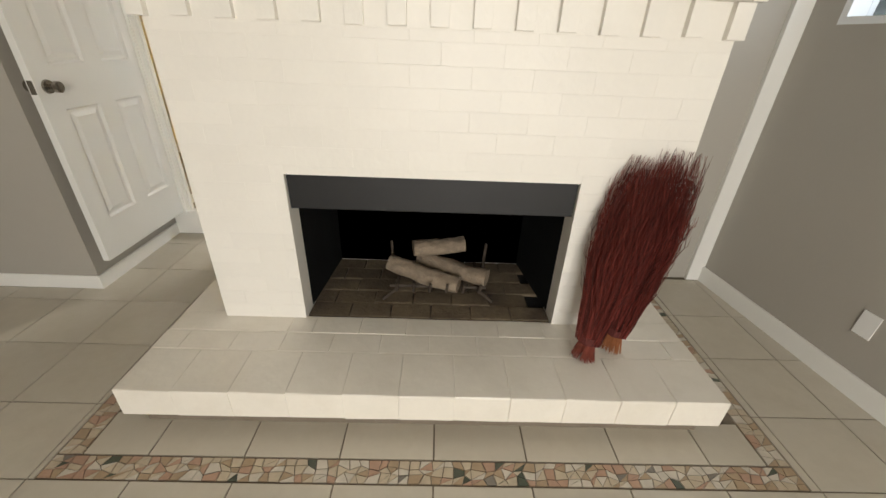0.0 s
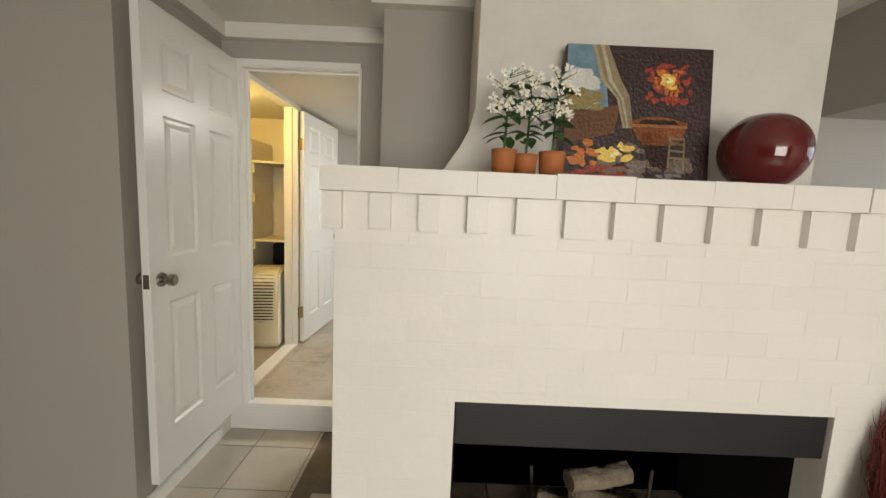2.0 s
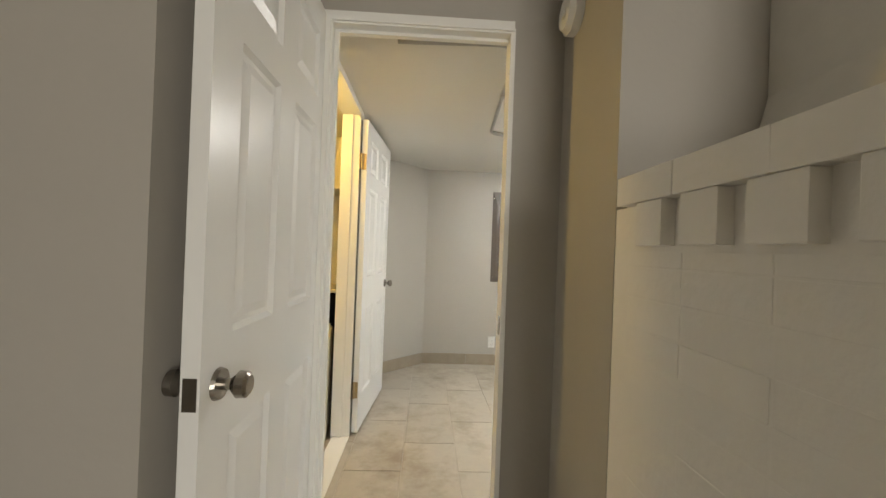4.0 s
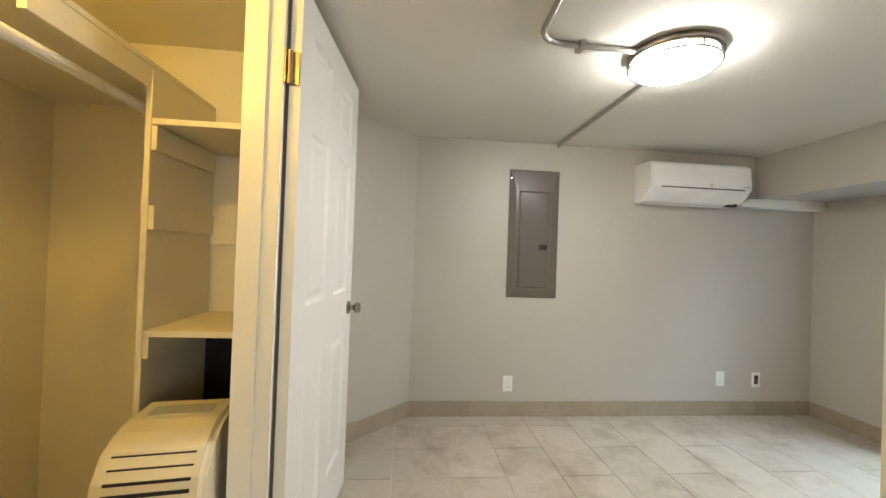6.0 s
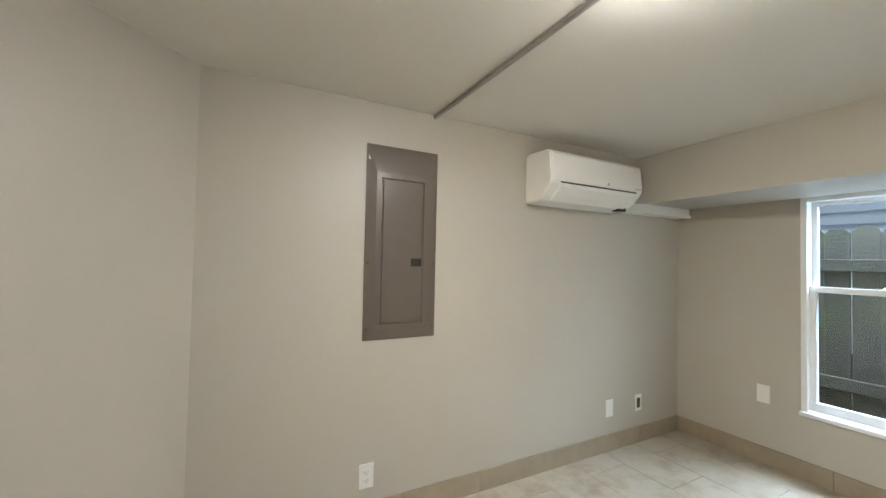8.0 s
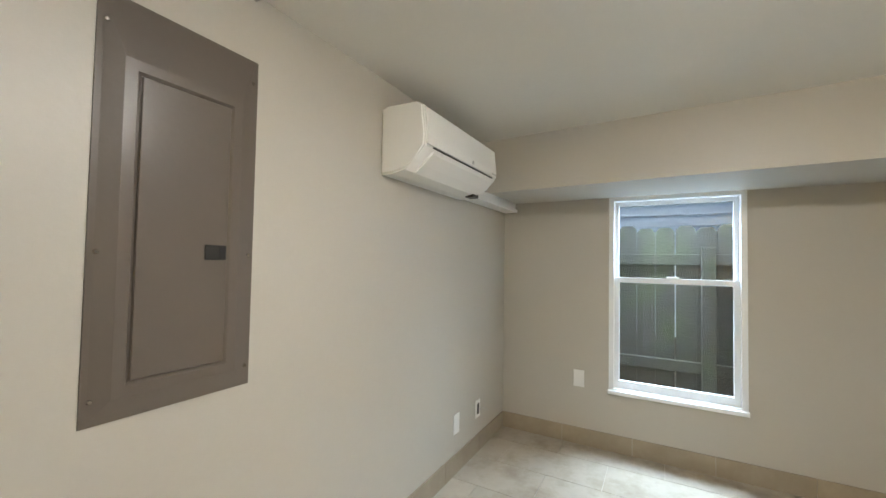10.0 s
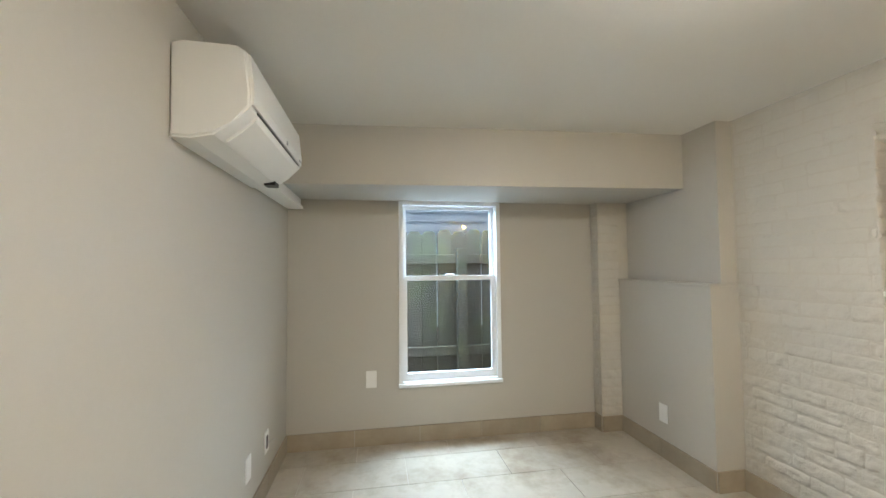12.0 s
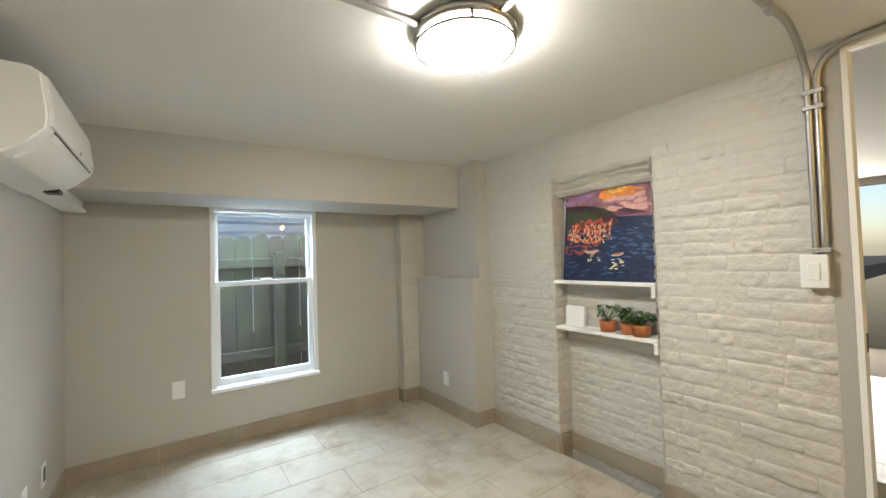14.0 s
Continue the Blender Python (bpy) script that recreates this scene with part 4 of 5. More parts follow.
def flower_plant(x, y, z, ph, pr, seed, height):
    rn = random.Random(seed)
    o = thing("flower_pot", "orange clay pot of white blossoms on the mantel", "potted plant", "flower pots on the mantel")
    bm = bmesh.new()
    lathe(bm, [(pr * 0.86, 0), (pr * 0.97, ph * 0.8), (pr, ph), (pr * 0.88, ph), (pr * 0.85, ph * 0.85)], (x, y, z), 28)
    part("pot", bm, TERRA, o, "", True)
    st = bmesh.new()
    lf = bmesh.new()
    fl = bmesh.new()
    ce = bmesh.new()
    cyl(st, (x, y, z + ph * 0.8), (x + 0.006, y, z + height * 0.8), 0.004, 0.003, seg=8)
    for k in range(18):
        a = rn.uniform(0, 6.28)
        hz = z + ph + (height - ph) * rn.uniform(0.12, 0.85)
        ln = rn.uniform(0.04, 0.075)
        leaf(lf, (x + 0.003, y, hz), (x + ln * math.cos(a), y + ln * 0.7 * math.sin(a), hz + rn.uniform(-0.02, 0.025)), 0.02)
    for k in range(30):
        a = rn.uniform(0, 6.28)
        rr = rn.uniform(0.01, 0.075)
        c = Vector((x + rr * math.cos(a), y - 0.012 + 0.6 * rr * math.sin(a), z + height * rn.uniform(0.55, 1.0)))
        cyl(st, (x + 0.004, y, c.z - 0.02), c, 0.0015, 0.001, seg=5)
        face = Vector((rn.uniform(-0.6, 0.6), -1, rn.uniform(-0.3, 0.6))).normalized()
        qm = face.to_track_quat("Z", "Y").to_matrix()
        for j in range(5):
            b = 2 * math.pi * j / 5 + rn.random()
            r1 = rn.uniform(0.013, 0.019)
            vs = [fl.verts.new(c + qm @ Vector(v)) for v in ((0, 0, 0.001), (r1 * 0.6 * math.cos(b - 0.5), r1 * 0.6 * math.sin(b - 0.5), 0.004), (r1 * math.cos(b), r1 * math.sin(b), 0.003), (r1 * 0.6 * math.cos(b + 0.5), r1 * 0.6 * math.sin(b + 0.5), 0.004))]
            fl.faces.new(vs)
        cyl(ce, c, c + face * 0.005, 0.003, 0.002, seg=6)
    part("stalk", st, LEAF, o)
    part("foliage", lf, LEAF, o)
    part("blossom_spray", fl, PETAL, o, "loose white blossoms")
    tagged(part("pollen", ce, POLLEN, o), kind="stuff")


flower_plant(-0.485, 1.60, MT + 0.001, 0.075, 0.038, 21, 0.31)
flower_plant(-0.416, 1.615, MT + 0.001, 0.065, 0.036, 22, 0.30)
flower_plant(-0.338, 1.61, MT + 0.001, 0.075, 0.040, 23, 0.31)

# still-life canvas over the mantel
pic, bm = painting("unframed canvas of a copper tub, curtain and lamplight", 0.50, 0.475, pose(-0.03, 1.715, MT + 0.001, -6.0, 0, 0) @ Matrix.Diagonal((0.97, 1, 0.955, 1)))
part("canvas", bm, paint((0.030, 0.011, 0.009)), pic)
y = -0.0006
patch(pic, "sky_paint", (0.32, 0.50, 0.62), y, [[(-0.248, 0.25), (-0.10, 0.25), (-0.13, 0.473), (-0.248, 0.473)]])
dabs(pic, "cloud_paint", (0.62, 0.62, 0.58), y - 0.0008, [(-0.19, 0.33, 0.03, 0.02, 10, 0.04, 0.05)], 1)
dabs(pic, "foliage_paint", (0.26, 0.20, 0.06), y - 0.0012, [(-0.19, 0.275, 0.022, 0.015, 24, 0.055, 0.03)], 2)
patch(pic, "wall_paint", (0.28, 0.13, 0.06), y - 0.0002, [[(-0.248, 0.13), (-0.08, 0.17), (-0.06, 0.27), (-0.248, 0.235)]])
dabs(pic, "dark_paint", (0.035, 0.012, 0.015), y - 0.0004, [(0.10, 0.39, 0.04, 0.025, 18, 0.10, 0.035), (0.19, 0.22, 0.03, 0.04, 12, 0.04, 0.06)], 3)
dabs(pic, "red_paint", (0.30, 0.035, 0.015), y - 0.0010, [(0.10, 0.345, 0.012, 0.010, 60, 0.075, 0.070), (-0.14, 0.03, 0.04, 0.014, 16, 0.09, 0.025)], 4)
dabs(pic, "orange_paint", (0.55, 0.16, 0.02), y - 0.0016, [(0.10, 0.35, 0.008, 0.007, 30, 0.045, 0.045), (-0.16, 0.10, 0.02, 0.012, 14, 0.06, 0.04)], 5)
dabs(pic, "yellow_paint", (0.80, 0.55, 0.10), y - 0.0022, [(0.10, 0.355, 0.009, 0.008, 16, 0.022, 0.022), (-0.07, 0.105, 0.020, 0.013, 14, 0.05, 0.025)], 6)
dabs(pic, "light_paint", (0.95, 0.88, 0.50), y - 0.0028, [(0.10, 0.36, 0.006, 0.006, 6, 0.008, 0.010), (-0.06, 0.10, 0.008, 0.005, 6, 0.03, 0.015)], 7)
for i, (c, dx) in enumerate((((0.72, 0.62, 0.42), 0.0), ((0.52, 0.42, 0.25), 0.013), ((0.80, 0.72, 0.54), 0.026), ((0.50, 0.40, 0.24), 0.039))):
    patch(pic, "curtain_paint", c, y - 0.0014 - 0.0002 * i, [[(-0.165 + dx, 0.473), (-0.150 + dx, 0.473), (-0.105 + dx, 0.36), (-0.055 + dx * 0.6, 0.30), (-0.035 + dx * 0.5, 0.19), (-0.05 + dx * 0.5, 0.19), (-0.075 + dx * 0.6, 0.29), (-0.13 + dx, 0.35)]])
tub = [(-0.03 + 0.20 * k / 12, 0.215 + 0.018 * math.sin(math.pi * k / 12)) for k in range(13)]
patch(pic, "tub_paint", (0.36, 0.11, 0.03), y - 0.0020, [tub + [(0.155, 0.16), (0.12, 0.125), (0.03, 0.125), (-0.005, 0.165)]])
patch(pic, "tub_shade_paint", (0.05, 0.018, 0.012), y - 0.0024, [[(0.0, 0.207), (0.14, 0.207), (0.125, 0.223), (0.02, 0.223)]])
patch(pic, "tub_foot_paint", (0.05, 0.018, 0.012), y - 0.0024, [[(0.02, 0.135), (0.13, 0.135), (0.11, 0.06), (0.05, 0.06)]])
patch(pic, "tub_rim_paint", (0.62, 0.28, 0.10), y - 0.0028, [[(-0.032, 0.205), (0.17, 0.205), (0.168, 0.196), (-0.026, 0.196)]])
patch(pic, "chair_paint", (0.42, 0.30, 0.19), y - 0.0030, [[(0.105 + 0.0, 0.06), (0.112, 0.06), (0.116, 0.17), (0.109, 0.17)], [(0.158, 0.05), (0.165, 0.05), (0.163, 0.165), (0.157, 0.165)]]
      + [[(0.112, z), (0.158, z - 0.003), (0.158, z + 0.005), (0.112, z + 0.008)] for z in (0.09, 0.115, 0.14, 0.158)])
dabs(pic, "ground_paint", (0.17, 0.115, 0.08), y - 0.0012, [(0.03, 0.055, 0.030, 0.010, 26, 0.16, 0.035), (0.0, 0.10, 0.02, 0.01, 8, 0.05, 0.03)], 8)
dabs(pic, "grey_paint", (0.20, 0.19, 0.19), y - 0.0018, [(0.09, 0.035, 0.018, 0.006, 14, 0.13, 0.025)], 9)

# ---- back room: things ----
# closet: bulb, shelves, rail, appliance
bulb = thing("closet_lamp", "bare warm bulb with a pull cord, switched on", "lamp")
BX, BY = -2.32, 3.18
bm = bmesh.new()
lathe(bm, [(0.05, 0), (0.05, -0.02), (0.022, -0.03), (0.02, -0.055)], (BX, BY, CB), 20)
part("holder", bm, PLASTIC, bulb)
bm = bmesh.new()
lathe(bm, [(0.014, -0.055), (0.03, -0.085), (0.032, -0.105), (0.02, -0.128), (0.005, -0.134)], (BX, BY, CB), 20)
part("bulb", bm, BULB, bulb, "glowing warm bulb", True)
bm = bmesh.new()
cyl(bm, (BX - 0.0, BY + 0.05, CB - 0.02), (BX, BY + 0.05, 1.45), 0.002, seg=6)
part("pull_cord", bm, PLASTIC, bulb, "thin white pull cord")
shelf = thing("closet_shelving", "cream painted closet shelving with a hanging rail", "shelving")
SY = 3.88
bpart("divider", (-2.375, -2.355, SY, 4.298, ZB, 1.93), CLOSET, shelf, 0.002)
bpart("shelf", (-2.353, -2.002, SY, 4.298, 1.745, 1.765), CLOSET, shelf, 0.002)
bpart("shelf", (-2.353, -2.002, SY, 4.298, 1.05, 1.07), CLOSET, shelf, 0.002)
bpart("back_cleat", (-2.353, -2.002, 4.275, 4.298, 1.36, 1.45), CLOSET, shelf, 0.002)
# black panel added as painted shade under the lowest closet shelf
bpart("bay_shade_board", (-2.353, -2.002, 4.285, 4.298, ZB, 1.045), SOOT_AND_SHADE, shelf, label="black panel standing in for the shade in the lowest bay")
for z in (1.66, 1.40, 0.98):
    bpart("cleat", (-2.353, -2.335, SY, 4.27, z, z + 0.08), CLOSET, shelf, 0.001)
bpart("top_board", (-2.998, -2.357, SY - 0.42, 4.298, 1.932, 1.95), CLOSET, shelf, 0.002)
bpart("fascia", (-2.378, -2.357, SY - 0.42, SY - 0.002, 1.86, 1.930), CLOSET, shelf, 0.002)
bm = bmesh.new()
cyl(bm, (-2.43, SY - 0.42, 1.82), (-2.43, 4.298, 1.82), 0.017, seg=16)
part("hanging_rail", bm, WHITE, shelf, "white hanging rail")
trim_run("baseboard_closet", (-3.0, -2.376, 4.286, 4.30, ZB, ZB + 0.09), "cream baseboard at the closet's end wall")

app = thing("dehumidifier", "cream plastic dehumidifier with curved louvred front", "appliance", at=pose(-2.155, 3.60, ZB, 0, 0, 8))
aw, ah, ad = 0.135, 0.675, 0.30
bm = bmesh.new()
pf = [(0.0, 0.02), (-0.012, 0.05), (-0.020, 0.35), (-0.012, 0.50), (0.008, 0.575), (0.05, 0.635), (0.11, ah - 0.012), (0.16, ah), (ad, ah), (ad, 0.0), (0.02, 0.0)]
a = [bm.verts.new((-aw, y_, z_)) for y_, z_ in pf]
b = [bm.verts.new((aw, y_, z_)) for y_, z_ in pf]
for k in range(len(pf)):
    bm.faces.new((a[k], a[(k + 1) % len(pf)], b[(k + 1) % len(pf)], b[k]))
bm.faces.new(a[::-1]), bm.faces.new(b)
bmesh.ops.bevel(bm, geom=[e for e in bm.edges if abs(e.verts[0].co.x - e.verts[1].co.x) < 1e-6], offset=0.016, segments=3, affect='EDGES')
part("casing", bm, CREAM, app)
for k in range(15):
    z = 0.265 + 0.026 * k
    yf = float(np.interp(z, [0.05, 0.35, 0.50, 0.575, 0.635, 0.663], [-0.012, -0.020, -0.012, 0.008, 0.05, 0.11]))
    bm = bmesh.new()
    box(bm, -0.10, 0.10, yf - 0.003, yf + 0.05, z, z + 0.010)
    for v in bm.verts:
        v.co.z -= 0.012 * (v.co.x / 0.108) ** 2
    part("louvre_slot", bm, DARK, app, "dark louvre slot")
bm = bmesh.new()
box(bm, -0.085, 0.085, 0.185, 0.255, ah - 0.002, ah + 0.003)
part("control_panel", bm, PLASTICG, app, "grey control strip")
bpart("badge_bar", (-0.03, 0.03, -0.0225, -0.0185, 0.235, 0.243), PLASTICG, app)

# niche shelves, canvas, frame and plants
for z, lab in ((1.262, "white painted shelf across the brick niche"), (0.968, "white painted lower shelf across the brick niche")):
    s = thing("niche_shelf", lab, "shelf", "niche shelves")
    bpart("board", (NX0 + 0.004, NX1 - 0.004, 2.661, YS + 0.008, z, z + 0.021), WHITE, s, 0.003)
    bpart("bracket", (NX0 + 0.001, NX0 + 0.022, 2.70, YS + 0.012, z - 0.055, z - 0.001), WHITE, s, 0.003)
NS, NL = 1.2835, 0.9895
sea, bm = painting("unframed canvas of a sunset harbour town", 0.60, 0.61, pose(-0.15, 2.765, NS, -7.0, 0, 180))
part("canvas", bm, paint((0.010, 0.022, 0.065)), sea)
patch(sea, "sky_paint", (0.55, 0.26, 0.30), -0.0006, [[(-0.285, 0.40), (0.285, 0.36), (0.285, 0.597), (-0.285, 0.597)]])
dabs(sea, "violet_cloud_paint", (0.36, 0.20, 0.36), -0.0010, [(-0.18, 0.53, 0.05, 0.016, 14, 0.10, 0.05), (0.20, 0.56, 0.04, 0.014, 8, 0.07, 0.03)], 31)
dabs(sea, "pink_cloud_paint", (0.75, 0.42, 0.36), -0.0014, [(0.14, 0.45, 0.04, 0.014, 16, 0.13, 0.04)], 32)
dabs(sea, "orange_cloud_paint", (0.85, 0.30, 0.05), -0.0018, [(0.08, 0.525, 0.04, 0.014, 14, 0.10, 0.02)], 33)
dabs(sea, "yellow_cloud_paint", (0.95, 0.62, 0.12), -0.0024, [(0.06, 0.53, 0.018, 0.008, 8, 0.08, 0.014)], 34)
patch(sea, "hill_paint", (0.10, 0.055, 0.07), -0.0020, [[(-0.285, 0.30), (0.08, 0.33), (0.04, 0.405), (-0.05, 0.44), (-0.15, 0.465), (-0.285, 0.475)]])
patch(sea, "far_shore_paint", (0.26, 0.12, 0.17), -0.0016, [[(0.03, 0.40), (0.10, 0.425), (0.23, 0.385), (0.05, 0.375)]])
dabs(sea, "tree_paint", (0.055, 0.085, 0.035), -0.0026, [(-0.15, 0.40, 0.020, 0.012, 36, 0.13, 0.03)], 35)
dabs(sea, "roof_paint", (0.50, 0.09, 0.04), -0.0030, [(-0.12, 0.30, 0.011, 0.009, 90, 0.15, 0.07)], 36, 0.2)
dabs(sea, "facade_paint", (0.72, 0.36, 0.22), -0.0036, [(-0.12, 0.29, 0.005, 0.010, 80, 0.15, 0.06)], 37, 0.15)
dabs(sea, "pale_facade_paint", (0.80, 0.60, 0.45), -0.0042, [(-0.12, 0.275, 0.004, 0.007, 36, 0.15, 0.05)], 38, 0.15)
dabs(sea, "blue_water_paint", (0.007, 0.013, 0.045), -0.0026, [(0.0, 0.08, 0.03, 0.005, 120, 0.27, 0.075)], 39)
dabs(sea, "light_water_paint", (0.05, 0.11, 0.24), -0.0030, [(0.14, 0.22, 0.022, 0.004, 60, 0.14, 0.10), (-0.05, 0.10, 0.02, 0.003, 30, 0.22, 0.07)], 40)
dabs(sea, "red_reflection_paint", (0.32, 0.07, 0.06), -0.0034, [(-0.16, 0.19, 0.016, 0.005, 40, 0.12, 0.03)], 41)
dabs(sea, "boat_paint", (0.62, 0.45, 0.36), -0.0046, [(0.07, 0.155, 0.050, 0.014, 1, 0, 0), (-0.09, 0.18, 0.040, 0.010, 2, 0.02, 0.01)], 42, 0.08)
dabs(sea, "boat_hull_paint", (0.36, 0.07, 0.05), -0.0050, [(0.07, 0.160, 0.040, 0.007, 1, 0, 0), (-0.09, 0.186, 0.03, 0.005, 1, 0, 0)], 43, 0.08)
dabs(sea, "glitter_paint", (0.85, 0.70, 0.40), -0.0048, [(0.07, 0.10, 0.012, 0.004, 16, 0.035, 0.03), (-0.08, 0.14, 0.010, 0.003, 10, 0.04, 0.02)], 44)
fr = thing("small_canvas", "small blank white square block on the niche shelf", "decor block", at=pose(0.10, 2.735, NL, -6, 0, 180))
bm = bmesh.new()
box(bm, -0.068, 0.068, 0, 0.03, 0, 0.128)
bevel(bm, 0.004)
part("block", bm, WHITE, fr)


def leafy_pot(x, y, z, seed, count, hgt, wid):
    rn = random.Random(seed)
    o = thing("potted_plant", "small green leafy plant in an orange clay pot", "potted plant", "plants on the niche shelf")
    bm = bmesh.new()
    lathe(bm, [(0.042, 0), (0.047, 0.05), (0.050, 0.062), (0.044, 0.062), (0.042, 0.054)], (x, y, z), 28)
    part("pot", bm, TERRA, o, "", True)
    lf, st = bmesh.new(), bmesh.new()
    for k in range(count):
        a = rn.uniform(0, 6.28)
        r1 = rn.uniform(0.02, wid)
        hz = z + 0.062 + rn.uniform(0.02, hgt)
        c = (x + r1 * math.cos(a), min(y + 0.6 * r1 * math.sin(a), YS + 0.03), hz)
        c = (c[0], max(c[1], 2.68), c[2])
        cyl(st, (x, y, z + 0.055), c, 0.0018, seg=5)
        leaf(lf, c, (c[0] + 0.035 * math.cos(a), max(2.675, c[1] + 0.03 * math.sin(a)), hz + rn.uniform(-0.008, 0.02)), rn.uniform(0.012, 0.024))
    part("stalk", st, LEAF, o)
    part("foliage", lf, LEAF, o)


leafy_pot(-0.13, 2.73, NL, 51, 16, 0.10, 0.06)
leafy_pot(-0.255, 2.72, NL, 52, 22, 0.08, 0.06)
leafy_pot(-0.335, 2.745, NL, 53, 26, 0.07, 0.07)

# rough broken lintel over the niche
bm = bmesh.new()
for row, (z0, dz, dy) in enumerate(((NZ - 0.115, 0.05, 0.045), (NZ - 0.07, 0.05, 0.025), (NZ - 0.03, 0.05, 0.006))):
    n = 26
    grid = []
    for i in range(n + 1):
        x = NX0 + (NX1 - NX0) * i / n
        col = []
        for j in range(7):
            t = j / 6
            zz = z0 + dz * t
            bul = 0.026 * math.sin(math.pi * t)
            nn = noise.noise(Vector((x * 9 + row * 5, zz * 30, row)))
            n2 = noise.noise(Vector((x * 30, zz * 60, row + 4)))
            col.append(bm.verts.new((x, YS - 0.012 - dy + bul + 0.026 * nn + 0.012 * n2, zz + 0.022 * noise.noise(Vector((x * 6, row, 2))))))
        grid.append(col)
    for i in range(n):
        for j in range(6):
            bm.faces.new((grid[i][j], grid[i + 1][j], grid[i + 1][j + 1], grid[i][j + 1]))
    low = [c[0] for c in grid]
    back = [bm.verts.new((c.co.x, 2.661, c.co.z)) for c in low]
    for i in range(n):
        bm.faces.new((low[i], low[i + 1], back[i + 1], back[i]))
part("niche_lintel", bm, ROUGHG, wall_brick, "rough broken mortar over the niche")

# ---- pieces ----
# fireplace bricks
FBR = [brick_mesh("brick", BRICKW, 0.0005, 0.0011, k) for k in range(5)]
rnd = random.Random(7)
CH = 0.0712
z = 0.200
row = 0
while z < 1.37:
    z1 = min(z + CH, 1.374)
    x = FX0 - (0.105 if row % 2 else 0.0)
    while x < FX1 - 0.01:
        x1 = min(x + 0.2095, FX1)
        x0 = max(x, FX0)
        if x1 > FX1 - 0.035:
            x1 = FX1
        spans = [(x0, x1)]
        if z1 > 0.2 and z < OZ1 - 0.02:
            spans = [(a_, b_) for a_, b_ in ((x0, min(x1, OX0)), (max(x0, OX1), x1)) if b_ - a_ > 0.012]
        zz0 = max(z, OZ1) if spans == [(x0, x1)] and x1 > OX0 and x0 < OX1 and z < OZ1 else z
        for a_, b_ in spans:
            dy = rnd.uniform(0.0, 0.0010)
            place(rnd.choice(FBR), "brick", fire, a_ + 0.0001, b_ - 0.0001, FY + dy, FY + 0.1, zz0 + 0.0003, z1 - 0.0003)
        x += 0.2095
    # west and east ends of the course
    for k in range(3):
        o_ = 0.105 if row % 2 else 0.0
        y0_, y1_ = FY + 0.102 + 0.2 * k, FY + 0.102 + 0.2 * (k + 1)
        place(rnd.choice(FBR), "brick", fire, FX0 + rnd.uniform(0, 0.002), FX0 + 0.05, y0_ + 0.002, min(y1_, FB) - 0.002, z + 0.002, z1 - 0.002)
    z += CH
    row += 1
# dentil course
DP = 0.1342
n_d = 15
for k in range(n_d):
    x = -0.995 + k * DP
    place(rnd.choice(FBR), "dentil_brick", fire, max(x, FX0 - 0.028), min(x + 0.058, FX1 + 0.028), FY - 0.022 + rnd.uniform(-0.003, 0.003), FY + 0.07, 1.379 + rnd.uniform(-0.003, 0.003), 1.4805)
for k in range(4):
    y0_ = FY + 0.078 + k * 0.15
    place(rnd.choice(FBR), "dentil_brick", fire, FX0 - 0.028, FX0 + 0.07, y0_, y0_ + 0.094, 1.386, 1.4805)
# projecting top course
x = FX0 - 0.032
while x < FX1 + 0.02:
    x1 = min(x + 0.212, FX1 + 0.032)
    place(rnd.choice(FBR), "cap_brick", fire, x, x1 - 0.001, FY - 0.038 + rnd.uniform(-0.003, 0.003), FY + 0.07, 1.482, MT + rnd.uniform(-0.003, 0.002))
    x += 0.212
for k in range(3):
    y0_ = FY + 0.071 + k * 0.21
    place(rnd.choice(FBR), "cap_brick", fire, FX0 - 0.033, FX0 + 0.05, y0_, y0_ + 0.209, 1.482, MT - 0.001)
    place(rnd.choice(FBR), "cap_brick", fire, FX1 - 0.05, FX1 + 0.033, y0_, y0_ + 0.209, 1.482, MT - 0.001)
# hearth bricks
HBR = [brick_mesh("brick", HEARTHW, 0.0007, 0.0016, 20 + k) for k in range(5)]
n_h = 11
for k in range(n_h):
    w_ = (HX1 - HX0) / n_h
    x0 = HX0 + k * w_
    place(rnd.choice(HBR), "brick", hearth, x0 + 0.0005, x0 + w_ - 0.0005, HY + rnd.uniform(0, 0.0022), HY + 0.22, 0.072, 0.199 + rnd.uniform(-0.0008, 0.0008))
    sh = w_ * 0.5
    if k < n_h - 1:
        place(rnd.choice(HBR), "brick", hearth, x0 + sh + 0.001, x0 + sh + w_ - 0.001, HY + 0.222, HY + 0.335, 0.10, 0.198 + rnd.uniform(-0.001, 0.001))
    if x0 > OX0 - w_ and x0 < OX1:
        place(rnd.choice(HBR), "brick", hearth, max(x0, OX0 - 0.05) + 0.001, x0 + w_ - 0.001, HY + 0.337, HY + 0.448, 0.10, 0.198 + rnd.uniform(-0.001, 0.001))
place(HBR[0], "brick", hearth, HX0, HX0 + w_ * 0.5, HY + 0.222, HY + 0.335, 0.072, 0.199)
place(HBR[1], "brick", hearth, HX1 - w_ * 0.5, HX1, HY + 0.222, HY + 0.335, 0.072, 0.199)
for xa, xb in ((HX0, OX0 - 0.055), (OX0 + 4.85 * w_ + 0.22, HX1)):
    place(HBR[2], "brick", hearth, xa, xb, HY + 0.337, HY + 0.46, 0.072, 0.199)
place(HBR[3], "brick", hearth, HX0, FX0, HY + 0.462, 1.79, 0.072, 0.198)
place(HBR[4], "brick", hearth, FX1, HX1, HY + 0.462, 1.79, 0.072, 0.198)
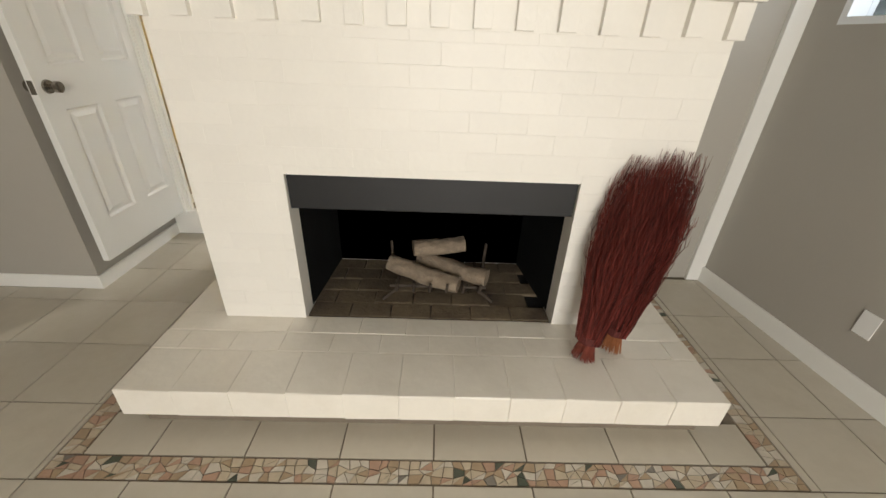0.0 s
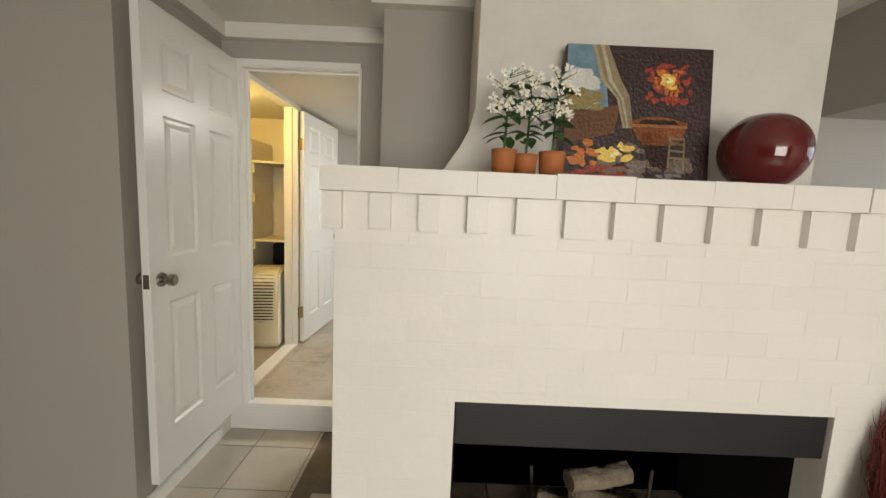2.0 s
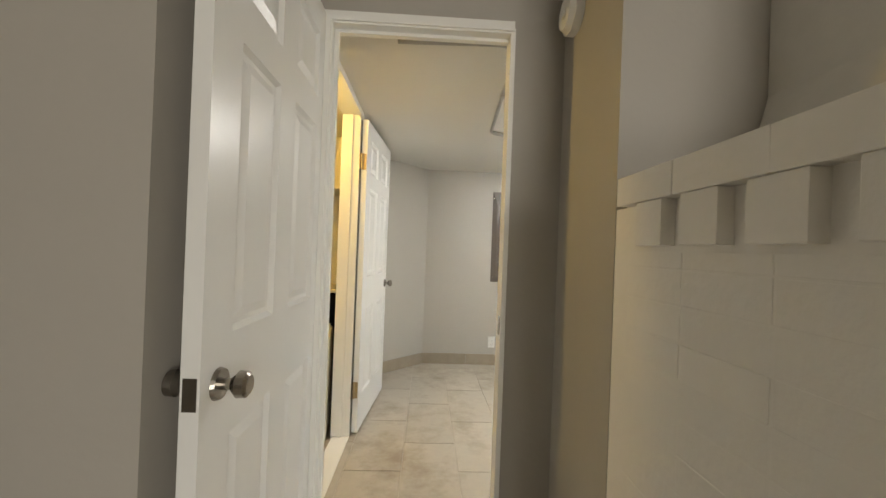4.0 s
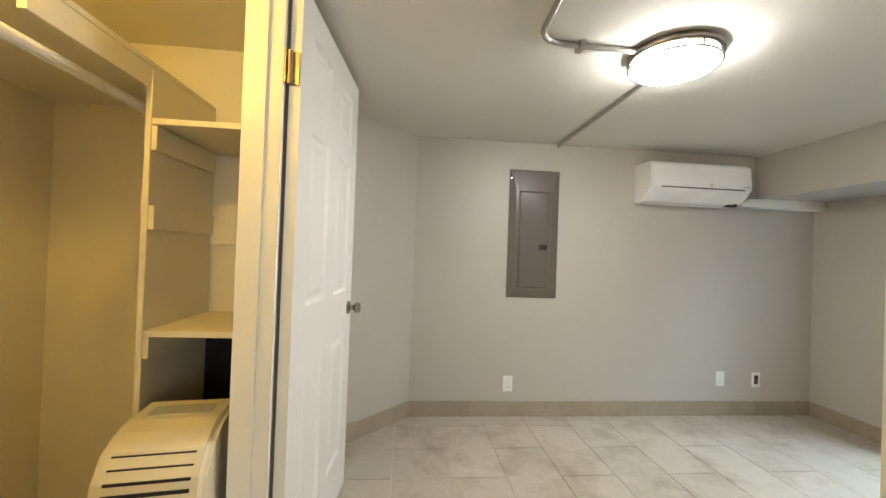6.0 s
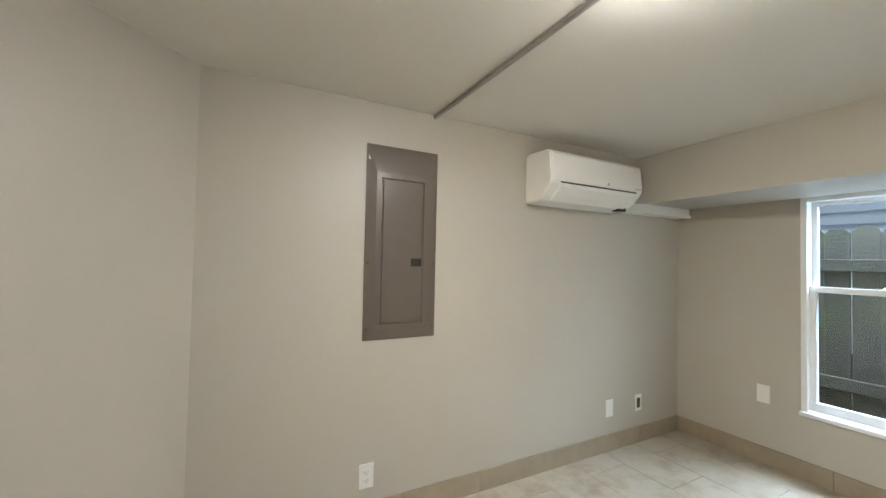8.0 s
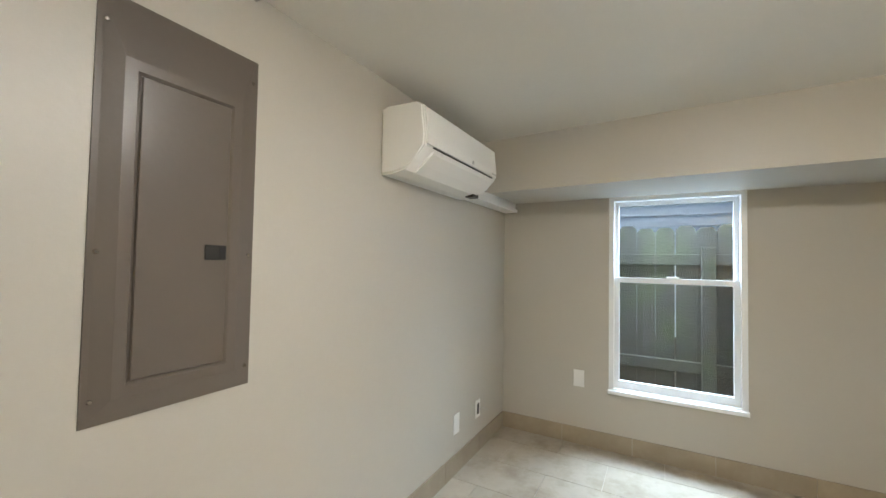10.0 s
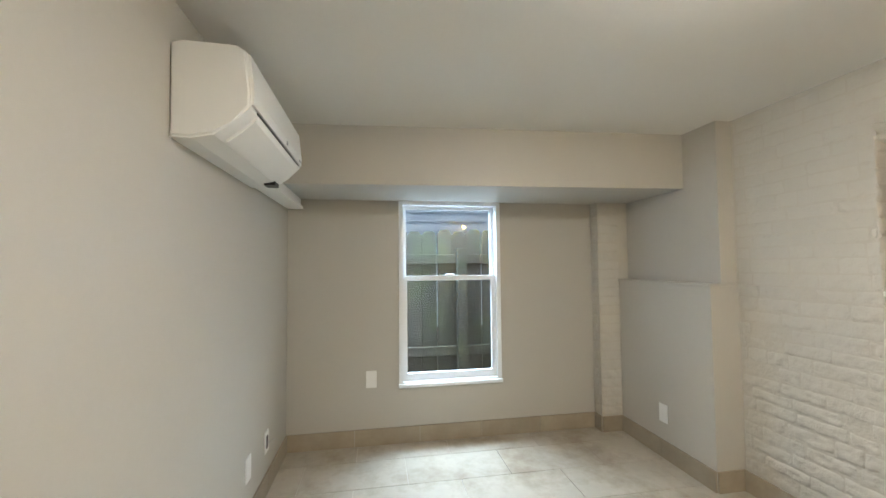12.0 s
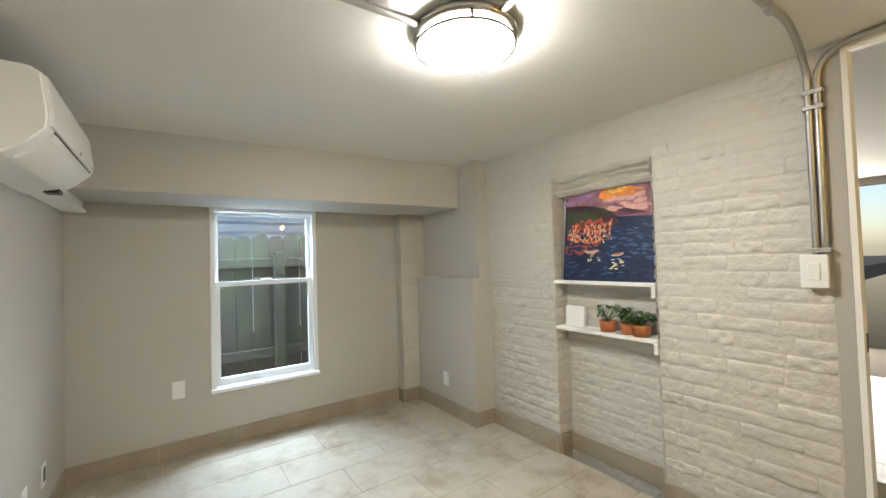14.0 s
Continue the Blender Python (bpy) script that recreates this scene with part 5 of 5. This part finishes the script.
# firebox floor bricks
FFB = [brick_mesh("firebrick", FIREBRICK, 0.002, 0.005, 40 + k) for k in range(4)]
for j in range(5):
    for i in range(6):
        x0 = OX0 + i * 0.19 - (0.09 if j % 2 else 0)
        a_, b_ = max(x0, OX0 + 0.002), min(x0 + 0.187, OX1 - 0.002)
        if b_ - a_ > 0.02:
            place(rnd.choice(FFB), "firebrick", fire, a_, b_, 1.525 + j * 0.106, 1.628 + j * 0.106, 0.15, 0.2 + rnd.uniform(-0.003, 0.001))

# front room floor tiles and mosaic border
def tile_mesh(name, material, w=0.02):
    bm = bmesh.new()
    box(bm, -0.5, 0.5, -0.5, 0.5, -0.5, 0.5)
    top = [e for e in bm.edges if all(v.co.z > 0.4 for v in e.verts)]
    bmesh.ops.bevel(bm, geom=top, offset=w, segments=1, affect='EDGES')
    return mesh_of(name, bm, material)


TM = tile_mesh("tile", TILEA, 0.012)
P = 0.341
BX0, BX1, BY0_, BY1_ = -1.345, 1.325, 0.865, 0.955


def tile(x0, x1, y0, y1):
    if x1 - x0 > 0.012 and y1 - y0 > 0.012:
        place(TM, "tile", floor_a, x0 + 0.003, x1 - 0.003, y0 + 0.003, y1 - 0.003, -0.018, 0.0)


for i in range(-9, 7):
    for j in range(-6, 9):
        x0, x1 = -0.003 + i * P, -0.003 + (i + 1) * P
        y0, y1 = 0.865 - P + j * P, 0.865 + j * P
        if j > 0:
            y0, y1 = 0.83 + (j - 1) * P, 0.83 + j * P
        x1 = min(x1, 2.5)
        y1 = min(y1, 2.704)
        if j <= 0:
            tile(x0, x1, y0, y1)
            continue
        if x1 <= BX0 + 0.02:
            y0 = max(y0, 0.865)
            if x1 < -1.93:
                y1 = min(y1, 1.962)
            tile(x0, min(x1, BX0), y0, y1)
        elif x0 >= BX1 - 0.02:
            tile(max(x0, BX1), x1, max(y0, 0.865), min(y1, 2.245))
        else:
            if x0 < BX0:
                tile(x0, BX0, max(y0, 0.865), y1)
            if x1 > BX1:
                tile(BX1, x1, max(y0, 0.865), min(y1, 2.245))
for i in range(-4, 5):
    tile(max(-0.003 + i * P, BX0 + 0.09), min(-0.003 + (i + 1) * P, BX1 - 0.09), BY1_, HY + 0.07)
CHIPS = [mat("mosaic_chip_%s" % n_, c_, 0.35, vary=0.15, scale=20, bump=0.05) for n_, c_ in
         (("cream", (0.50, 0.42, 0.31)), ("tan", (0.38, 0.28, 0.18)), ("pink", (0.42, 0.27, 0.19)), ("white", (0.56, 0.51, 0.43)), ("green", (0.075, 0.085, 0.06)), ("grey", (0.20, 0.18, 0.15)))]
WTS = [9, 5, 5, 7, 0.9, 0.9]
rnd = random.Random(17)


def chips(x0, x1, y0, y1, joined):
    """Broken stone chips on a jittered lattice; single objects, or joined by colour."""
    nx, ny = max(1, round((x1 - x0) / 0.037)), max(1, round((y1 - y0) / 0.031))
    pts = {}
    for i in range(nx + 1):
        for j in range(ny + 1):
            jx = 0 if i in (0, nx) else rnd.uniform(-0.012, 0.012)
            jy = 0 if j in (0, ny) else rnd.uniform(-0.011, 0.011)
            pts[i, j] = Vector((x0 + (x1 - x0) * i / nx + jx, y0 + (y1 - y0) * j / ny + jy, 0))
    bms = [bmesh.new() for _ in CHIPS] if joined else None
    for i in range(nx):
        for j in range(ny):
            quad = [pts[i, j], pts[i + 1, j], pts[i + 1, j + 1], pts[i, j + 1]]
            c = sum(quad, Vector()) / 4
            tri = rnd.random() < 0.35
            polys = [quad] if not tri else [[quad[0], quad[1], quad[2]], [quad[0], quad[2], quad[3]]]
            for poly in polys:
                cc = sum(poly, Vector()) / len(poly)
                ins = [cc + (v - cc) * 0.89 for v in poly]
                k = rnd.choices(range(len(CHIPS)), WTS)[0]
                bm = bms[k] if joined else bmesh.new()
                up = [bm.verts.new((v.x, v.y, 0.0005)) for v in ins]
                dn = [bm.verts.new((v.x, v.y, -0.0055)) for v in ins]
                bm.faces.new(up)
                for q_ in range(len(ins)):
                    bm.faces.new((dn[q_], dn[(q_ + 1) % len(ins)], up[(q_ + 1) % len(ins)], up[q_]))
                if not joined:
                    part("mosaic_chip", bm, CHIPS[k], floor_a)
    if joined:
        for bm, m_ in zip(bms, CHIPS):
            tagged(part("mosaic_chips", bm, m_, floor_a), kind="stuff")


chips(BX0 + 0.004, BX1 - 0.004, BY0_ + 0.004, BY1_ - 0.004, False)
chips(BX0 + 0.004, BX0 + 0.086, BY1_ + 0.002, 2.0, True)
chips(BX1 - 0.086, BX1 - 0.004, BY1_ + 0.002, 2.0, True)
for a_, b_ in ((BX0 + 0.09, HX0 + 0.3), (HX1 - 0.3, BX1 - 0.09)):
    tile(a_, b_, 1.80, 2.19)

# back room floor and base tiles
floor_b = bpy.data.objects["floor_back_room"]
TB = tile_mesh("tile", TILEB, 0.008)
for i in range(-6, 7):
    for j in range(-1, 6):
        x0 = -0.93 + (i + 2) * 0.308
        y0 = 2.45 + j * 0.61 + (0.305 if i % 2 else 0)
        a_, b_ = max(x0, XW - 0.0), min(x0 + 0.308, XE)
        c_, d_ = max(y0, 2.777), min(y0 + 0.61, YN)
        if b_ - a_ > 0.02 and d_ - c_ > 0.02:
            place(TB, "tile", floor_b, a_ + 0.0018, b_ - 0.0018, c_ + 0.0018, d_ - 0.0018, ZB - 0.012, ZB)
slab("closet_floor", (-3.0, XW - 0.002, 2.80, 4.30, ZB - 0.01, ZB - 0.001), TILEBB, "dusty tan closet floor", "floor")
TBB = tile_mesh("base_tile", TILEBB, 0.006)
base = thing("baseboard_back_room", "tan stone-look tile baseboard", "baseboard", kind="structure")
BH = 0.112


def base_run(ax, ay, bx, by, side):
    """Base tiles from a to b; side 1: the room lies to the left of the way from a to b."""
    d = Vector((bx - ax, by - ay))
    n = max(1, round(d.length / 0.45))
    ang = math.degrees(math.atan2(d.y, d.x))
    nrm = Vector((-d.y, d.x)).normalized() * side
    for k in range(n):
        c = Vector((ax, ay)) + d * (k + 0.5) / n + nrm * 0.005
        ob = new("base_tile", TBB)
        ob.parent = base
        ob.matrix_basis = pose(c.x, c.y, ZB + BH / 2, 0, 0, ang) @ Matrix.Diagonal((d.length / n - 0.003, 0.010, BH, 1))


base_run(-1.456, YN, XE, YN, -1)
base_run(-1.9, 4.92, -1.456, YN, -1)
base_run(XE, 3.12, XE, YN, 1)
base_run(LX1 + 0.004, 3.12, XE, 3.12, 1)
base_run(LX0, 2.955, LX1 + 0.004, 2.955, 1)
base_run(LX1 + 0.004, 2.955, LX1 + 0.004, 3.12, 1)
base_run(LX0, 2.78, LX0, 2.955, 1)
base_run(NX1, YS + 0.002, LX0, YS + 0.002, 1)
base_run(-1.10, YS + 0.002, NX0, YS + 0.002, 1)
base_run(NX0, 2.66, NX1, 2.66, 1)
base_run(NX1, YS, NX1, 2.66, -1)
base_run(NX0, YS, NX0, 2.66, 1)
base_run(XW, 3.80, XW, 4.92, -1)

# painted bricks of the niche wall, irregular and thickly coated


def rough_brick(seed):
    rn = random.Random(seed)
    bm = bmesh.new()
    bmesh.ops.create_grid(bm, x_segments=16, y_segments=6, size=0.5)
    off = rn.random() * 50
    for v in bm.verts:
        ex, ez = abs(v.co.x) * 2, abs(v.co.y) * 2
        edge = max(0, ex - 0.86) / 0.14, max(0, ez - 0.7) / 0.3
        dep = 0.5 - 0.75 * max(edge) ** 1.5 + 0.42 * noise.noise(Vector((v.co.x * 3 + off, v.co.y * 2, 0)))
        x, z_ = v.co.x + 0.015 * noise.noise(Vector((v.co.y * 3, off, 1))), v.co.y + 0.07 * noise.noise(Vector((v.co.x * 4, off, 3)))
        v.co = Vector((x, dep, z_))
    return mesh_of("brick", bm, BRICKG, True)


RB = [rough_brick(k) for k in range(12)]
rnd = random.Random(5)
z = ZB + BH + 0.002
row = 0
count = 0
while z < CB - 0.02:
    h_ = 0.066 + rnd.uniform(-0.009, 0.009)
    if z + h_ > CB - 0.01:
        h_ = CB - 0.01 - z
    x = -1.10 - rnd.uniform(0, 0.1)
    while x < LX0:
        l_ = rnd.choice((0.20, 0.205, 0.21, 0.105))
        a_, b_ = max(x, -1.10), min(x + l_, LX0)
        spans = [(a_, b_)] if z >= NZ - 0.01 else [(p_, q_) for p_, q_ in ((a_, min(b_, NX0)), (max(a_, NX1), b_)) if q_ - p_ > 0.02]
        for p_, q_ in spans:
            # plaster covers the bricks high on the wall
            smooth_ = (z > 1.25 and p_ > NX1) or z > 2.0 or (z > NZ - 0.01 and p_ > NX0)
            dep = 0.003 if smooth_ else rnd.choice((0.006, 0.011, 0.017))
            ob = new("brick", rnd.choice(RB))
            ob.parent = wall_brick
            flip = rnd.choice((1, -1))
            lift = rnd.uniform(-0.004, 0.004) if not smooth_ else 0.0
            ob.matrix_basis = pose((p_ + q_) / 2, YS - 0.008 + lift, z + h_ / 2, 0, rnd.uniform(-1.2, 1.2), 0) @ Matrix.Diagonal((flip * (q_ - p_ - 0.002), dep, h_ - 0.002, 1))
        x += l_
    z += h_
    row += 1
# reveals and back of the niche, and the pilaster
z = ZB + BH + 0.002
while z < NZ - 0.08:
    for k in range(3):
        x0 = NX0 + 0.004 + k * 0.21
        ob = new("brick", rnd.choice(RB))
        ob.parent = wall_brick
        ob.matrix_basis = pose(min(x0 + 0.105, NX1 - 0.1), 2.66, z + 0.034, 0, 0, 0) @ Matrix.Diagonal((0.208, 0.010, 0.066, 1))
    for x, s in ((NX1, 1), (NX0, -1)):
        ob = new("brick", rnd.choice(RB))
        ob.parent = wall_brick
        ob.matrix_basis = pose(x, (YS + 2.66) / 2, z + 0.034, 0, 0, 90 * s) @ Matrix.Diagonal((YS - 2.66, 0.016, 0.066, 1))
    z += 0.068
z = ZB + BH + 0.004
while z < 1.80:
    ob = new("brick", rnd.choice(RB))
    ob.parent = pil
    ob.matrix_basis = pose(LX1 + 0.004, 3.035, z + 0.033, 0, 0, 90) @ Matrix.Diagonal((0.16, 0.012, 0.064, 1))
    ob = new("brick", rnd.choice(RB))
    ob.parent = pil
    ob.matrix_basis = pose((LX1 + XE) / 2, 3.12, z + 0.033, 0, 0, 0) @ Matrix.Diagonal((XE - LX1 - 0.01, 0.012, 0.064, 1))
    z += 0.0675
